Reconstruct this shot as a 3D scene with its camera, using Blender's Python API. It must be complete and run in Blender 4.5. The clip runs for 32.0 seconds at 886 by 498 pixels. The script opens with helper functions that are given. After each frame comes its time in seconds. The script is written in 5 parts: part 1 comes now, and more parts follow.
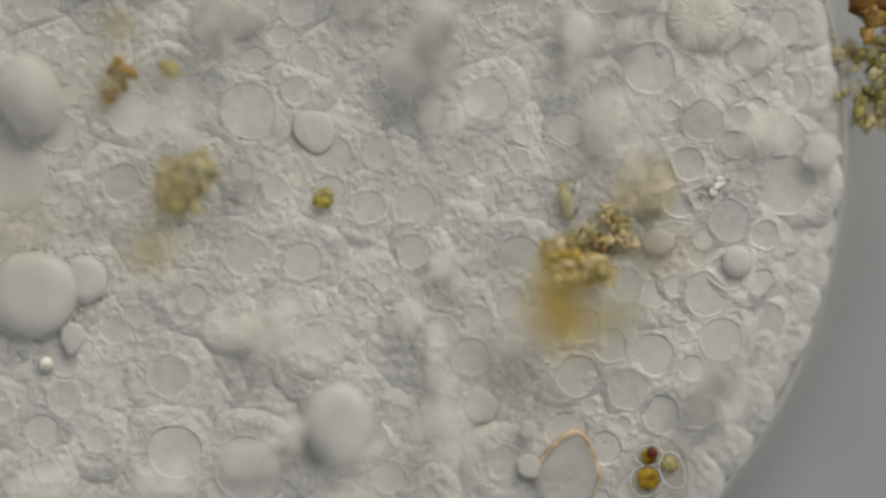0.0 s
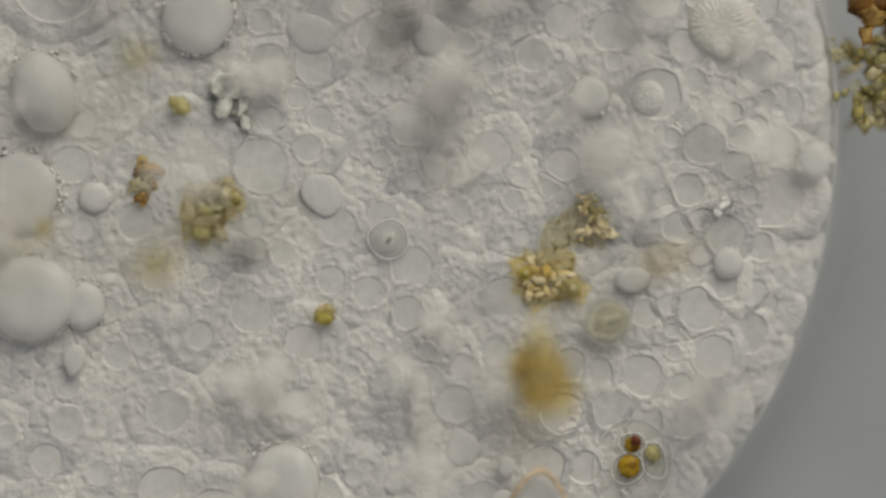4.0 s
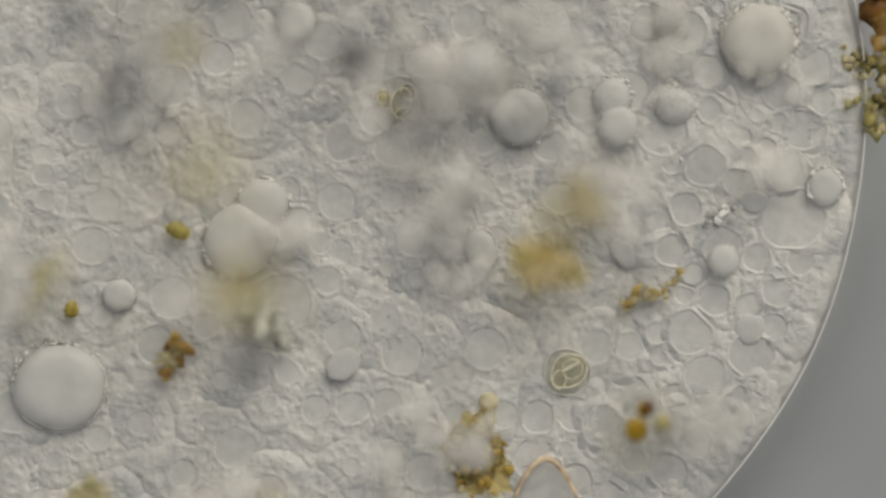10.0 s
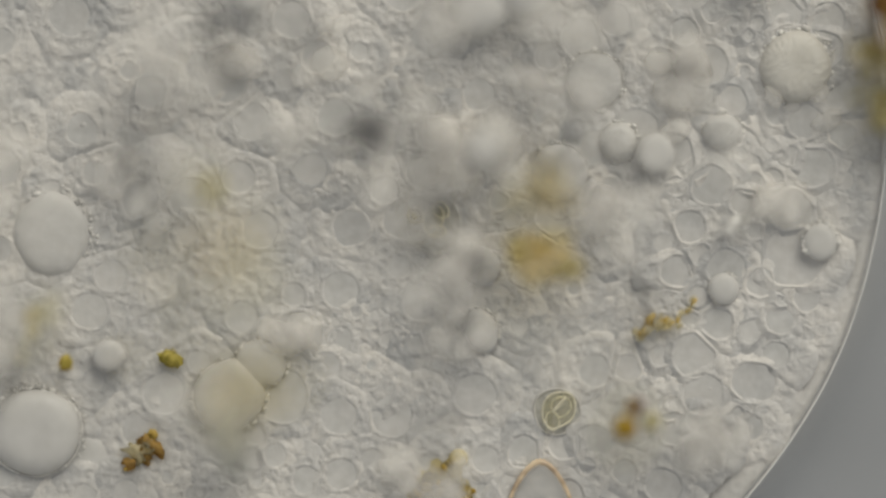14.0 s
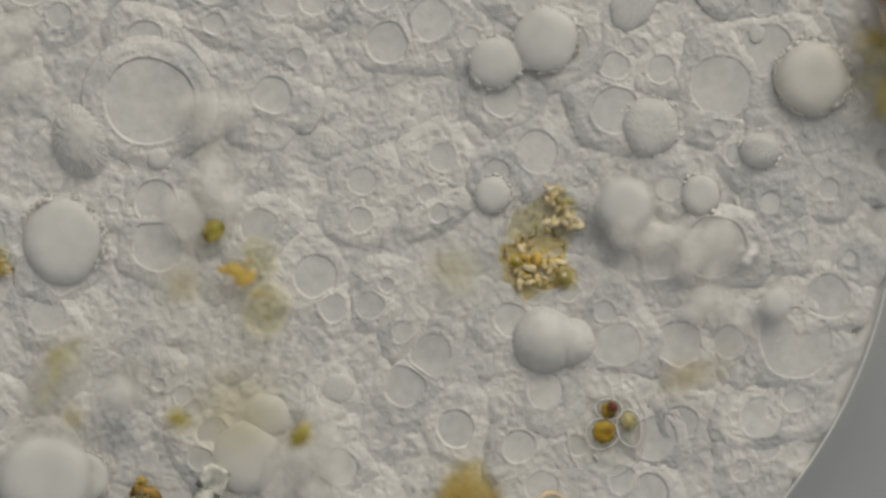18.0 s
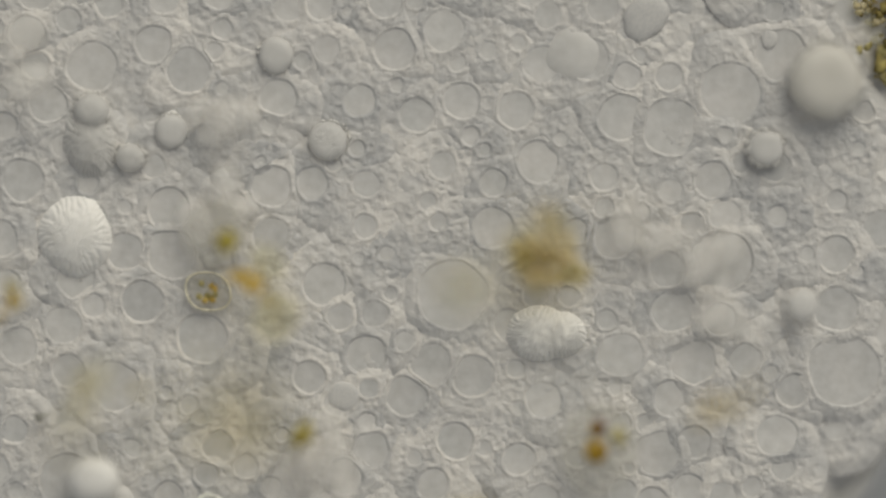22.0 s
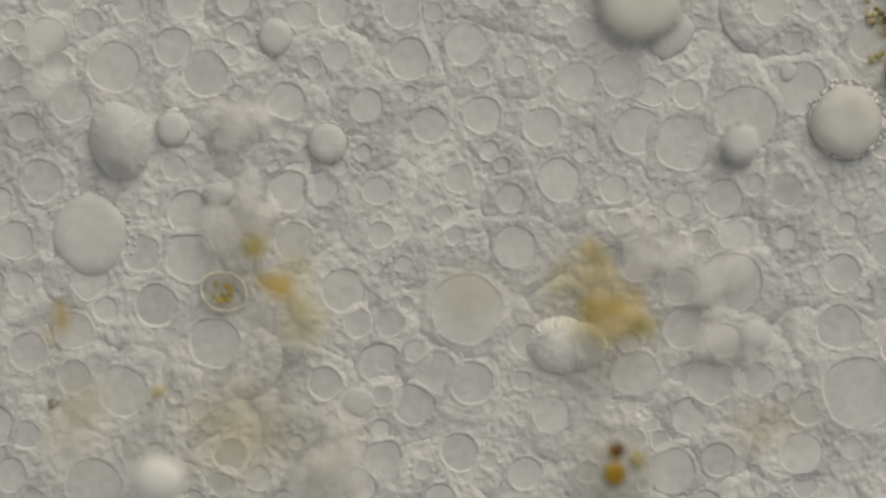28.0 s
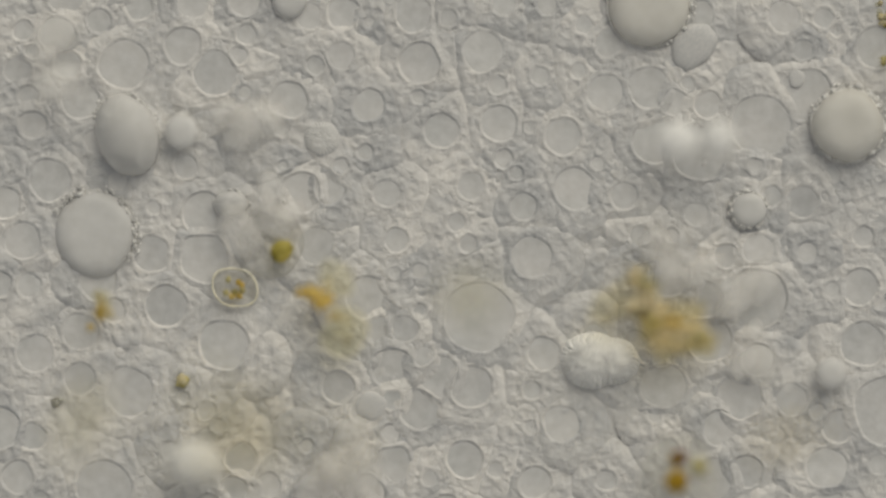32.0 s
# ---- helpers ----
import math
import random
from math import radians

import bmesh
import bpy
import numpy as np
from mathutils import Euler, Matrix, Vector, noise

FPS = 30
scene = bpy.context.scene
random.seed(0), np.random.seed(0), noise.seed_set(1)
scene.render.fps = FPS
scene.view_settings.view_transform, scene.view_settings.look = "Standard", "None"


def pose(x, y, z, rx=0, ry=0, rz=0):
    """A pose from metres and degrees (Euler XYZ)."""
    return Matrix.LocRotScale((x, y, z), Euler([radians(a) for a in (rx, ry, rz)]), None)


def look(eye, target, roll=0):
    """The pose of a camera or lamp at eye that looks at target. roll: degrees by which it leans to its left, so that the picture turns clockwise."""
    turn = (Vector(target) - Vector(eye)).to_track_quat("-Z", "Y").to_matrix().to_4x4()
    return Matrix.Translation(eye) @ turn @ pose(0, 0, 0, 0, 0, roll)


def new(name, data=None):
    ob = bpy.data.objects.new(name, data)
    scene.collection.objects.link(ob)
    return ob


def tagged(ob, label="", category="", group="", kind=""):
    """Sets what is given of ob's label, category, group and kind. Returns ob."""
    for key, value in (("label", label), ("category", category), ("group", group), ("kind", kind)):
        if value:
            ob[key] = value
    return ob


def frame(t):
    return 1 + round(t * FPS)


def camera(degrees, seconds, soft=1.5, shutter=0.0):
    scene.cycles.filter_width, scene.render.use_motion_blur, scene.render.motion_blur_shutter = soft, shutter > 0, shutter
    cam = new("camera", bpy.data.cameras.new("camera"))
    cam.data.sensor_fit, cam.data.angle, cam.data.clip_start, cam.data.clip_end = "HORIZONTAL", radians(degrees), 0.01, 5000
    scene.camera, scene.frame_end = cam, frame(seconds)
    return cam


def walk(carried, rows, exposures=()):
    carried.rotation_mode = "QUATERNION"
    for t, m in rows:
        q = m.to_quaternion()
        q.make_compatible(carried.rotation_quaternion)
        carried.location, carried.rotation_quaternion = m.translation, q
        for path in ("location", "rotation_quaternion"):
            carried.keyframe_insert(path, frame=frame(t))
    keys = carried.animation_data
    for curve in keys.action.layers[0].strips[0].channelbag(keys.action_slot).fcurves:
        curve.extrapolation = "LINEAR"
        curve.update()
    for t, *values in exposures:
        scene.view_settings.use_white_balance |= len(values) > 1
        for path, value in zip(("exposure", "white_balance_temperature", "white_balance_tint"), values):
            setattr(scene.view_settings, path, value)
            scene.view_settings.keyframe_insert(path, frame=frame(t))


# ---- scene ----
# A living cell under a microscope, enlarged ten thousand times: 1 cm here stands for one micrometre.
# The focal plane lies at z = 0. The stage is read in millimetres: u to the right, v downwards, from one corner of the field.
cam = camera(10, 32.0, soft=2.6)
EXPOSURES = [(0, -0.02), (3.5, -0.02), (5, -0.17), (8.6, -0.17), (8.9, -0.0), (15, -0.0), (18, -0.09), (20, -0.11), (32, -0.1)]
cam.data.dof.use_dof = True
cam.data.dof.focus_distance = 8.961
cam.data.dof.aperture_fstop = 0.046
walk(cam, [(0, pose(0, 0, 8.961)), (32, pose(0, 0, 8.961))], exposures=EXPOSURES)

# ---- light: the condenser's even glow and its slanting beam ----
world = bpy.data.worlds.new("world")
scene.world = world
world.use_nodes = True
world.node_tree.nodes["Background"].inputs[0].default_value = (0.975, 0.985, 0.985, 1)
world.node_tree.nodes["Background"].inputs[1].default_value = 0.275
sun_data = bpy.data.lights.new("condenser_beam", "SUN")
sun_data.energy, sun_data.angle, sun_data.color = 2.15, radians(50), (1.0, 0.945, 0.82)
sun = new("condenser_beam", sun_data)
sun.matrix_world = look((0.42 * 8, 0.9 * 8, 0.7 * 8), (0, 0, 0))


# ---- materials ----
def material(name, base, rough=0.6, vary=0.08, scale=14.0, bump=0.0, fine=60.0, clear=0.0, second=None, gloss=0.3, dist=0.004, foam=0.0, tint=(1, 1, 1)):
    m = bpy.data.materials.new(name)
    m.use_nodes = True
    n, link = m.node_tree.nodes, m.node_tree.links.new
    bsdf = n["Principled BSDF"]
    bsdf.inputs["Roughness"].default_value = rough
    bsdf.inputs["Specular IOR Level"].default_value = gloss
    where = n.new("ShaderNodeTexCoord")
    info = n.new("ShaderNodeObjectInfo")
    shift = n.new("ShaderNodeVectorMath")
    shift.operation = "MULTIPLY_ADD"
    spread = n.new("ShaderNodeCombineXYZ")
    for k in range(3):
        link(info.outputs["Random"], spread.inputs[k])
    shift.inputs[1].default_value = (37, 53, 71)
    link(spread.outputs[0], shift.inputs[0])
    link(where.outputs["Object"], shift.inputs[2])
    large, small = n.new("ShaderNodeTexNoise"), n.new("ShaderNodeTexNoise")
    large.inputs["Scale"].default_value, small.inputs["Scale"].default_value = scale, fine
    large.inputs["Detail"].default_value, small.inputs["Detail"].default_value = 3, 4
    link(shift.outputs[0], large.inputs["Vector"])
    link(shift.outputs[0], small.inputs["Vector"])
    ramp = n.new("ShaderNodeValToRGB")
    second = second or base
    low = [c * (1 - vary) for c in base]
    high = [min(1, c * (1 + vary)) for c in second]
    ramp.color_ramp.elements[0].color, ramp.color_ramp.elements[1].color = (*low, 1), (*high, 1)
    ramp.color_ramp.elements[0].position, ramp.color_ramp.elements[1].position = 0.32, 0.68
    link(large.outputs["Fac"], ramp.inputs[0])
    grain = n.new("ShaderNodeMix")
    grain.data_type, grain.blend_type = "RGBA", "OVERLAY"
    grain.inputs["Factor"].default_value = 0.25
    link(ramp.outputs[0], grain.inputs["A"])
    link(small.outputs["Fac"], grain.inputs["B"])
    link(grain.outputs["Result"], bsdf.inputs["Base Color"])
    if bump:
        b = n.new("ShaderNodeBump")
        b.inputs["Strength"].default_value, b.inputs["Distance"].default_value = bump, dist
        link(small.outputs["Fac"], b.inputs["Height"])
        link(b.outputs[0], bsdf.inputs["Normal"])
        for size, deep in ((26, 0.9), (56, 0.6)) if foam else ():
            # packed bubbles: thin walls between shallow hollows, of uneven outline
            warp, cells, wall, relief = n.new("ShaderNodeVectorMath"), n.new("ShaderNodeTexVoronoi"), n.new("ShaderNodeMapRange"), n.new("ShaderNodeBump")
            warp.operation = "MULTIPLY_ADD"
            warp.inputs[1].default_value = (.03, .03, .03)
            link(large.outputs["Color"], warp.inputs[0])
            link(shift.outputs[0], warp.inputs[2])
            cells.feature = "DISTANCE_TO_EDGE"
            cells.inputs["Scale"].default_value = size
            link(warp.outputs[0], cells.inputs["Vector"])
            wall.interpolation_type = "SMOOTHSTEP"
            wall.inputs["From Max"].default_value = 0.32
            wall.inputs["To Min"].default_value, wall.inputs["To Max"].default_value = 1, 0
            link(cells.outputs["Distance"], wall.inputs["Value"])
            relief.inputs["Strength"].default_value, relief.inputs["Distance"].default_value = 1.0, foam * deep
            link(wall.outputs[0], relief.inputs["Height"])
            link(b.outputs[0], relief.inputs["Normal"])
            link(relief.outputs[0], bsdf.inputs["Normal"])
            b = relief
    if clear:
        glassy, mix = n.new("ShaderNodeBsdfTransparent"), n.new("ShaderNodeMixShader")
        mix.inputs[0].default_value = clear
        glassy.inputs["Color"].default_value = (*tint, 1)
        link(bsdf.outputs[0], mix.inputs[1])
        link(glassy.outputs[0], mix.inputs[2])
        link(mix.outputs[0], n["Material Output"].inputs["Surface"])
    return m


M_GLASS = material("slide_glass", (0.385, 0.4, 0.42), 0.35, 0.02, 0.8, fine=6)
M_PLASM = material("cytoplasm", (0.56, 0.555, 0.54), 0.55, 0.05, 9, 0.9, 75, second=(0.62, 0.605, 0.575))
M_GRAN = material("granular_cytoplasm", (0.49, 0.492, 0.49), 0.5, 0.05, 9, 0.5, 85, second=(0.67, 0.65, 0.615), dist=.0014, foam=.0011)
M_MEMB = material("membrane", (0.74, 0.74, 0.72), 0.3, 0.04, 9, 0.15, 40)
M_FLUID = material("vacuole_fluid", (0.56, 0.56, 0.545), 0.45, 0.04, 9, 0.16, 60, second=(0.605, 0.592, 0.57))
M_PALE = material("pale_vacuole", (0.75, 0.742, 0.716), 0.42, 0.06, 20, 0.2, 60, clear=.3)
M_STONE = material("yellowish_vacuole", (0.76, 0.74, 0.68), 0.42, 0.06, 20, 0.2, 60, clear=.25)
M_RIM = material("shell_rim", (0.78, 0.74, 0.58), 0.25, 0.2, 60, 0.2, 90, gloss=0.7)
M_TINT = material("tinted_vacuole", (0.64, 0.58, 0.46), 0.45, 0.1, 14, 0.1, 30, clear=0.88, tint=(.985, .95, .86))
M_FUZZ = material("granule_coat", (0.66, 0.65, 0.62), 0.4, 0.25, 30, 0.3, 120)
M_SAC = material("food_sac", (0.66, 0.62, 0.46), 0.4, 0.15, 24, 0.5, 80, clear=0.92, tint=(.98, .945, .83))
M_CLEAR = material("clear_sac", (0.64, 0.635, 0.615), 0.4, 0.04, 9, 0.06, 40, clear=0.6)
M_FILM = material("clear_film", (0.62, 0.6, 0.52), 0.3, 0.05, 20, 0.05, 60, clear=0.84)
M_STAIN = material("digested_food", (0.56, 0.42, 0.13), 0.45, 0.3, 38, 0.9, 110, second=(0.74, 0.63, 0.36), clear=0.88, tint=(.985, .945, .78))
M_KHAKI = material("khaki_stain", (0.5, 0.44, 0.26), 0.45, 0.3, 38, 0.5, 110, second=(0.64, 0.59, 0.42), clear=0.94, tint=(.992, .976, .91))
M_GLAZE = material("golden_stain", (0.66, 0.52, 0.2), 0.45, 0.3, 38, 0.5, 110, second=(0.74, 0.65, 0.4), clear=0.95, tint=(.997, .966, .85))
M_CRUMB = material("pale_crumb", (0.56, 0.42, 0.15), 0.42, 0.2, 35, 0.5, 120, second=(0.74, 0.64, 0.42))
M_OLIVE = material("olive_grain", (0.36, 0.31, 0.09), 0.45, 0.3, 40, 0.6, 130, second=(0.6, 0.54, 0.28), clear=0.3, tint=(.93, .9, .68))
M_GOLD = material("golden_grain", (0.52, 0.35, 0.045), 0.4, 0.3, 45, 0.6, 130, second=(0.78, 0.58, 0.18), clear=0.42, tint=(.97, .88, .55))
M_RUST = material("rusty_grain", (0.2, 0.1, 0.025), 0.45, 0.35, 40, 0.6, 120, second=(0.5, 0.33, 0.1), clear=0.4, tint=(.95, .78, .45))
M_STRAW = material("straw_grain", (0.6, 0.52, 0.29), 0.42, 0.2, 35, 0.5, 120, second=(0.78, 0.71, 0.5), clear=0.5, tint=(.985, .955, .82))
M_TAN = material("tan_shell", (0.36, 0.25, 0.16), 0.3, 0.2, 30, 0.2, 90, second=(0.72, 0.58, 0.4), gloss=.6)
M_BROWN = material("brown_clump", (0.06, 0.022, 0.003), 0.5, 0.4, 30, 0.7, 90, second=(0.22, 0.1, 0.015))
M_MOSS = material("olive_alga", (0.12, 0.085, 0.015), 0.5, 0.35, 60, 0.7, 120, second=(0.36, 0.3, 0.1))
# dark colour of the small speck, and of the crystal's painted refraction outline
M_DARK = material("crystal_outline_and_speck", (0.13, 0.14, 0.13), 0.2, 0.3, 50, 0.5, 140, second=(0.34, 0.33, 0.29), gloss=0.7)
# pale and dark films: blurred light and dark mottling put into colour
M_HAZE = material("pale_haze", (0.93, 0.905, 0.855), 0.5, 0.06, 9, 0.4, 60, clear=0.76)
M_SMOKE = material("dark_haze", (0.34, 0.342, 0.345), 0.5, 0.1, 9, 0.4, 60, clear=0.91)
M_AMBER = material("amber_chloroplast", (0.24, 0.11, 0.004), 0.35, 0.25, 50, 0.6, 120, second=(0.58, 0.4, 0.03), clear=0.3, tint=(.9, .66, .12))
M_LIME = material("yellow_green_alga", (0.3, 0.26, 0.02), 0.4, 0.3, 60, 0.5, 130, second=(0.62, 0.52, 0.14), clear=0.35, tint=(.9, .85, .45))
M_DUSK = material("dusky_vesicle", (0.5, 0.5, 0.43), 0.4, 0.06, 20, 0.1, 60, clear=0.72)
M_SPOT = material("red_eyespot", (0.14, 0.03, 0.008), 0.4, 0.3, 60, 0.3, 130)
M_FOLD = material("folded_white_cap", (0.82, 0.81, 0.775), 0.42, 0.05, 12, 0.2, 60)
M_DIM = material("dim_fluid", (0.525, 0.525, 0.515), 0.45, 0.04, 9, 0.16, 60, second=(0.57, 0.56, 0.54))
M_SHELL = material("clear_shell", (0.62, 0.6, 0.48), 0.3, 0.1, 20, 0.2, 60, clear=0.84, tint=(.98, .97, .9))
# cream and dark patches in the colour imitate light refracted in clear crystal
M_CRYST = material("crystal", (0.16, 0.165, 0.16), 0.14, 0.3, 36, 0.6, 110, second=(0.86, 0.81, 0.69), gloss=0.9)


# ---- where things lie on the stage, time by time ----
TRACKS = {}
FLOWING = []


def stage(u, v):
    return (u - 784) / 1000, (441 - v) / 1000


def track(name, *rows, flow=True):
    """Rows of seconds, u, v, height over the focal plane and, where it turns, degrees."""
    TRACKS[name] = [(*r, 0.0) if len(r) == 4 else r for r in rows]
    if flow:
        FLOWING.append(name)


def where_at(name, t):
    rows = TRACKS[name]
    return [float(np.interp(t, [r[0] for r in rows], [r[k] for r in rows])) for k in (1, 2, 3, 4)]


track("cell", (0, 500, 260, -0.022), (1.5, 489, 255, -.022), (3, 484, 248, -0.021), (6, 482, 236, -0.018), (7.5, 500, 220, -.01), (9, 522, 207, 0), (10.5, 541, 210, 0), (12, 557, 215, 0),
      (14, 574, 231, 0), (16, 588, 250, 0), (18, 603, 279, -.006), (19, 640, 292, -.018), (20, 664, 308, -.03), (21, 680, 325, -.04), (22, 692, 345, -.05), (23.5, 706, 366, -.05), (25, 730, 390, -.045), (26.5, 765, 415, -.025), (28, 780, 430, -.01), (32, 785, 435, -.01), flow=False)
track("vacuole_a", (0, 55, 172, 0.02), (3, 70, 165, 0), (6, 98, 172, 0.01), (9, 110, 212, -0.08), (14.5, 135, 232, -0.08), (17, 145, 245, -0.05), (18, 142, 250, -0.035),
      (19, 155, 255, -0.014), (21, 157, 255, -0.034), (25, 178, 250, -0.04), (28, 210, 250, -0.022), (30, 216, 245, -0.008), (32, 225, 240, -0.006))
track("vacuole_b", (0, 58, 520, 0.006), (3, 42, 520, 0.006), (6, 95, 577, 0.017), (7.5, 108, 614, 0), (9, 110, 657, 0), (11, 95, 710, 0), (13, 75, 745, 0),
      (14.5, 60, 775, 0), (17, 70, 825, 0.011), (18, 82, 845, 0.028), (19, 88, 862, 0.01), (21, 150, 838, -0.035), (23, 172, 850, -0.045), (25, 232, 848, -0.045), (28, 290, 850, -0.045), (30, 322, 835, -0.045), (32, 360, 815, -0.045))
track("vacuole_b_twin", (0, 150, 495, 0), (3, 138, 515, 0), (6, 172, 610, -0.01), (9, 175, 690, -0.03), (13, 160, 790, -0.03), (17, 155, 835, -0.004), (18, 152, 845, 0), (19, 150, 875, 0.015), (23, 230, 900, -0.02), (32, 330, 940, 0.025))
track("vacuole_c", (0, 22, 312, -0.006), (3, 30, 335, 0.0), (6, 48, 350, 0.013), (9, 68, 358, -0.02), (11, 72, 380, -0.014), (13, 82, 400, -0.004), (14.5, 95, 420, 0.0), (17, 108, 430, -0.012),
      (18, 112, 425, 0.013), (19, 120, 415, 0.006), (21, 130, 420, -0.002), (23, 136, 415, -0.004), (25, 150, 410, -0.003), (28, 158, 415, 0), (30, 166, 413, 0.004), (32, 168, 414, 0.008))
track("rusty_clump", (0, 205, 150, .02), (1.5, 222, 215, .01), (3, 242, 280, 0, 10), (6, 284, 430, 0, 15), (7.5, 303, 508, .01), (9, 310, 582, 0, 10), (11, 293, 692, .03, -15), (13, 262, 770, .0, -20),
      (14.5, 245, 820, 0, -25), (17, 245, 868, 0), (18, 245, 895, .0), (20, 260, 930, 0), (32, 330, 960, 0))
track("olive_dot", (0, 305, 125, 0.028), (3, 320, 173, 0.007), (6, 325, 222, 0.035), (7.5, 330, 246, 0.063), (9, 342, 285, 0.14), (11, 360, 380, 0.21), (13, 358, 500, 0.245), (17, 362, 660, 0.28), (32, 380, 680, 0.28))
track("green_dot", (0, 215, 50, .12), (3, 240, 100, .12), (6, 268, 136, .07), (7.5, 285, 216, .01), (9, 305, 325, 0), (11, 318, 489, .02), (13, 304, 596, .01), (14.5, 301, 654, 0), (17, 306, 721, 0),
      (18, 316, 742, .06), (19, 312, 757, .15), (23, 312, 765, .3), (32, 330, 765, .35))
track("yellow_clump_e", (0, 312, 330, 0.03), (3, 345, 372, 0.01), (6, 382, 400, 0.05), (7.5, 400, 440, 0.126), (9, 400, 480, 0.175), (11, 430, 560, 0.245), (14.5, 420, 700, 0.28), (32, 430, 760, 0.315))
track("yellow_clump_f", (0, 262, 450, 0.154), (3, 268, 470, 0.14), (6, 278, 545, 0.112), (7.5, 238, 712, 0.07), (9, 170, 838, 0.042), (10.5, 140, 905, 0.035), (13, 110, 960, 0.035), (32, 120, 1000, 0.035))
track("yellow_dot", (0, 570, 348, .01), (1.5, 573, 430, 0), (3, 577, 511, 0), (6, 545, 637, .07), (7.5, 520, 720, .12), (9, 500, 810, .15), (11, 470, 930, .15), (32, 470, 1000, .15))
track("grey_crystal", (0, 378, 38, 0.07), (1.5, 382, 85, 0.021, 5), (3, 391, 130, 0, 10), (6, 447, 292, 0, 30), (7.5, 465, 378, 0, 35), (9, 470, 488, 0, 30), (10, 470, 565, 0.035, 25), (11, 460, 625, 0.091), (13, 422, 738, 0.112),
      (14.5, 406, 790, 0.105), (17, 395, 855, 0.07), (18, 376, 872, 0, -10), (20, 372, 900, 0), (32, 420, 960, 0))
track("twin_vacuole", (0, 310, -130, 0), (3, 340, -20, 0), (6, 392, 118, 0.014), (7.5, 412, 212, 0), (9, 425, 325, 0, -3), (11, 433, 510, 0, -6), (13, 422, 645, 0, -14), (14.5, 412, 712, 0, -20), (17, 425, 765, -0.006, -25),
      (18, 440, 800, -0.014), (20, 450, 850, -0.03), (32, 500, 930, -0.05))
track("dark_vacuole", (0, 598, 745, 0.018), (1.5, 558, 795, 0.014), (3, 516, 845, 0.01), (6, 490, 860, -0.01), (7.5, 470, 890, -0.02), (10, 420, 960, 0.06), (32, 420, 1010, 0.06))
track("green_speck", (0, 48, 408, .15), (3, 78, 400, .1), (6, 103, 447, .0), (7.5, 120, 477, 0), (9, 128, 521, 0), (11, 128, 573, .01), (13, 118, 618, .02), (14.5, 120, 656, .01), (17, 132, 718, 0), (18, 136, 738, .08),
      (19, 140, 758, .15), (23, 150, 770, .25), (32, 165, 755, .3))
track("diatom_sac", (0, 60, 410, 0.24), (6, 70, 440, 0.2), (9, 85, 485, 0.08), (11, 80, 525, 0.032), (13, 66, 560, 0.024), (14.5, 72, 592, 0.064), (17, 88, 640, 0.08), (18, 108, 655, 0.032), (19, 118, 670, 0), (21, 150, 690, 0.08), (23, 165, 705, 0.12), (28, 150, 730, 0.16), (32, 160, 740, 0.2))
track("small_vacuole", (0, 150, 300, -0.03), (6, 185, 390, 0), (7.5, 203, 430, 0), (9, 216, 482, 0), (11, 200, 560, 0), (13, 190, 608, .02), (14.5, 195, 642, .01), (17, 200, 698, 0), (18, 212, 702, .06), (20, 225, 705, -0.01), (32, 240, 700, -0.05))
track("food_cluster", (0, 1018, 462, 0.019), (1.5, 985, 490, 0.013), (3, 968, 494, 0), (6, 965, 480, 0.033), (7.5, 970, 472, 0.058), (9, 968, 468, 0.06), (11, 962, 462, 0.07), (13, 962, 458, 0.075), (14.5, 955, 452, 0.07), (17, 950, 470, 0.02),
      (18, 950, 470, 0), (19, 958, 462, 0), (20, 962, 462, 0.014), (21, 962, 462, 0.045), (23, 975, 465, 0.06), (25, 1000, 480, 0.065), (28, 1085, 555, 0.06), (30, 1132, 562, 0.06), (32, 1190, 582, 0.055))
track("food_strand", (0, 1078, 418, 0.007), (3, 1045, 412, 0), (6, 1030, 382, 0.033), (7.5, 1026, 380, 0.058), (9, 1022, 366, 0.091), (11, 1008, 372, 0.124), (13, 955, 340, 0.13), (14.5, 962, 350, 0.13), (17, 985, 372, 0.078), (18, 980, 386, 0.007), (19, 972, 388, 0),
      (21, 962, 412, 0.065), (23, 972, 430, 0.11), (25, 985, 440, 0.1), (28, 1042, 480, 0.06), (30, 1078, 500, .055), (32, 1125, 530, 0.05))
track("amber_vacuole", (0, 1140, 332, 0.056), (1.5, 1145, 375, 0.021), (3, 1150, 410, 0), (6, 1152, 442, -0.05), (9, 1140, 470, -0.05), (13, 1150, 500, -0.05), (32, 1200, 560, -0.06))
track("yellow_cloud", (0, 985, 545, 0.168), (3, 962, 628, 0.096), (6, 924, 722, 0.048), (7.5, 892, 750, 0.018), (9, 862, 776, 0), (11, 818, 832, 0), (13, 795, 868, 0), (14.5, 782, 892, 0), (17, 830, 880, 0.048), (20, 830, 930, 0.06), (32, 850, 1000, 0.06))
track("pale_grain", (0, 960, 500, .1), (6, 925, 650, .06), (7.5, 905, 690, 0), (9, 893, 702, 0), (11, 832, 750, 0, -10), (13, 812, 792, 0, -15), (14.5, 806, 840, 0, -15), (17, 800, 905, 0), (32, 820, 1000, 0))
track("curved_shell", (0, 1003, 356, 0), (1, 1008, 388, .06), (2, 1008, 425, .15), (3, 1005, 460, .25), (6, 990, 560, .4), (32, 1000, 700, .45))
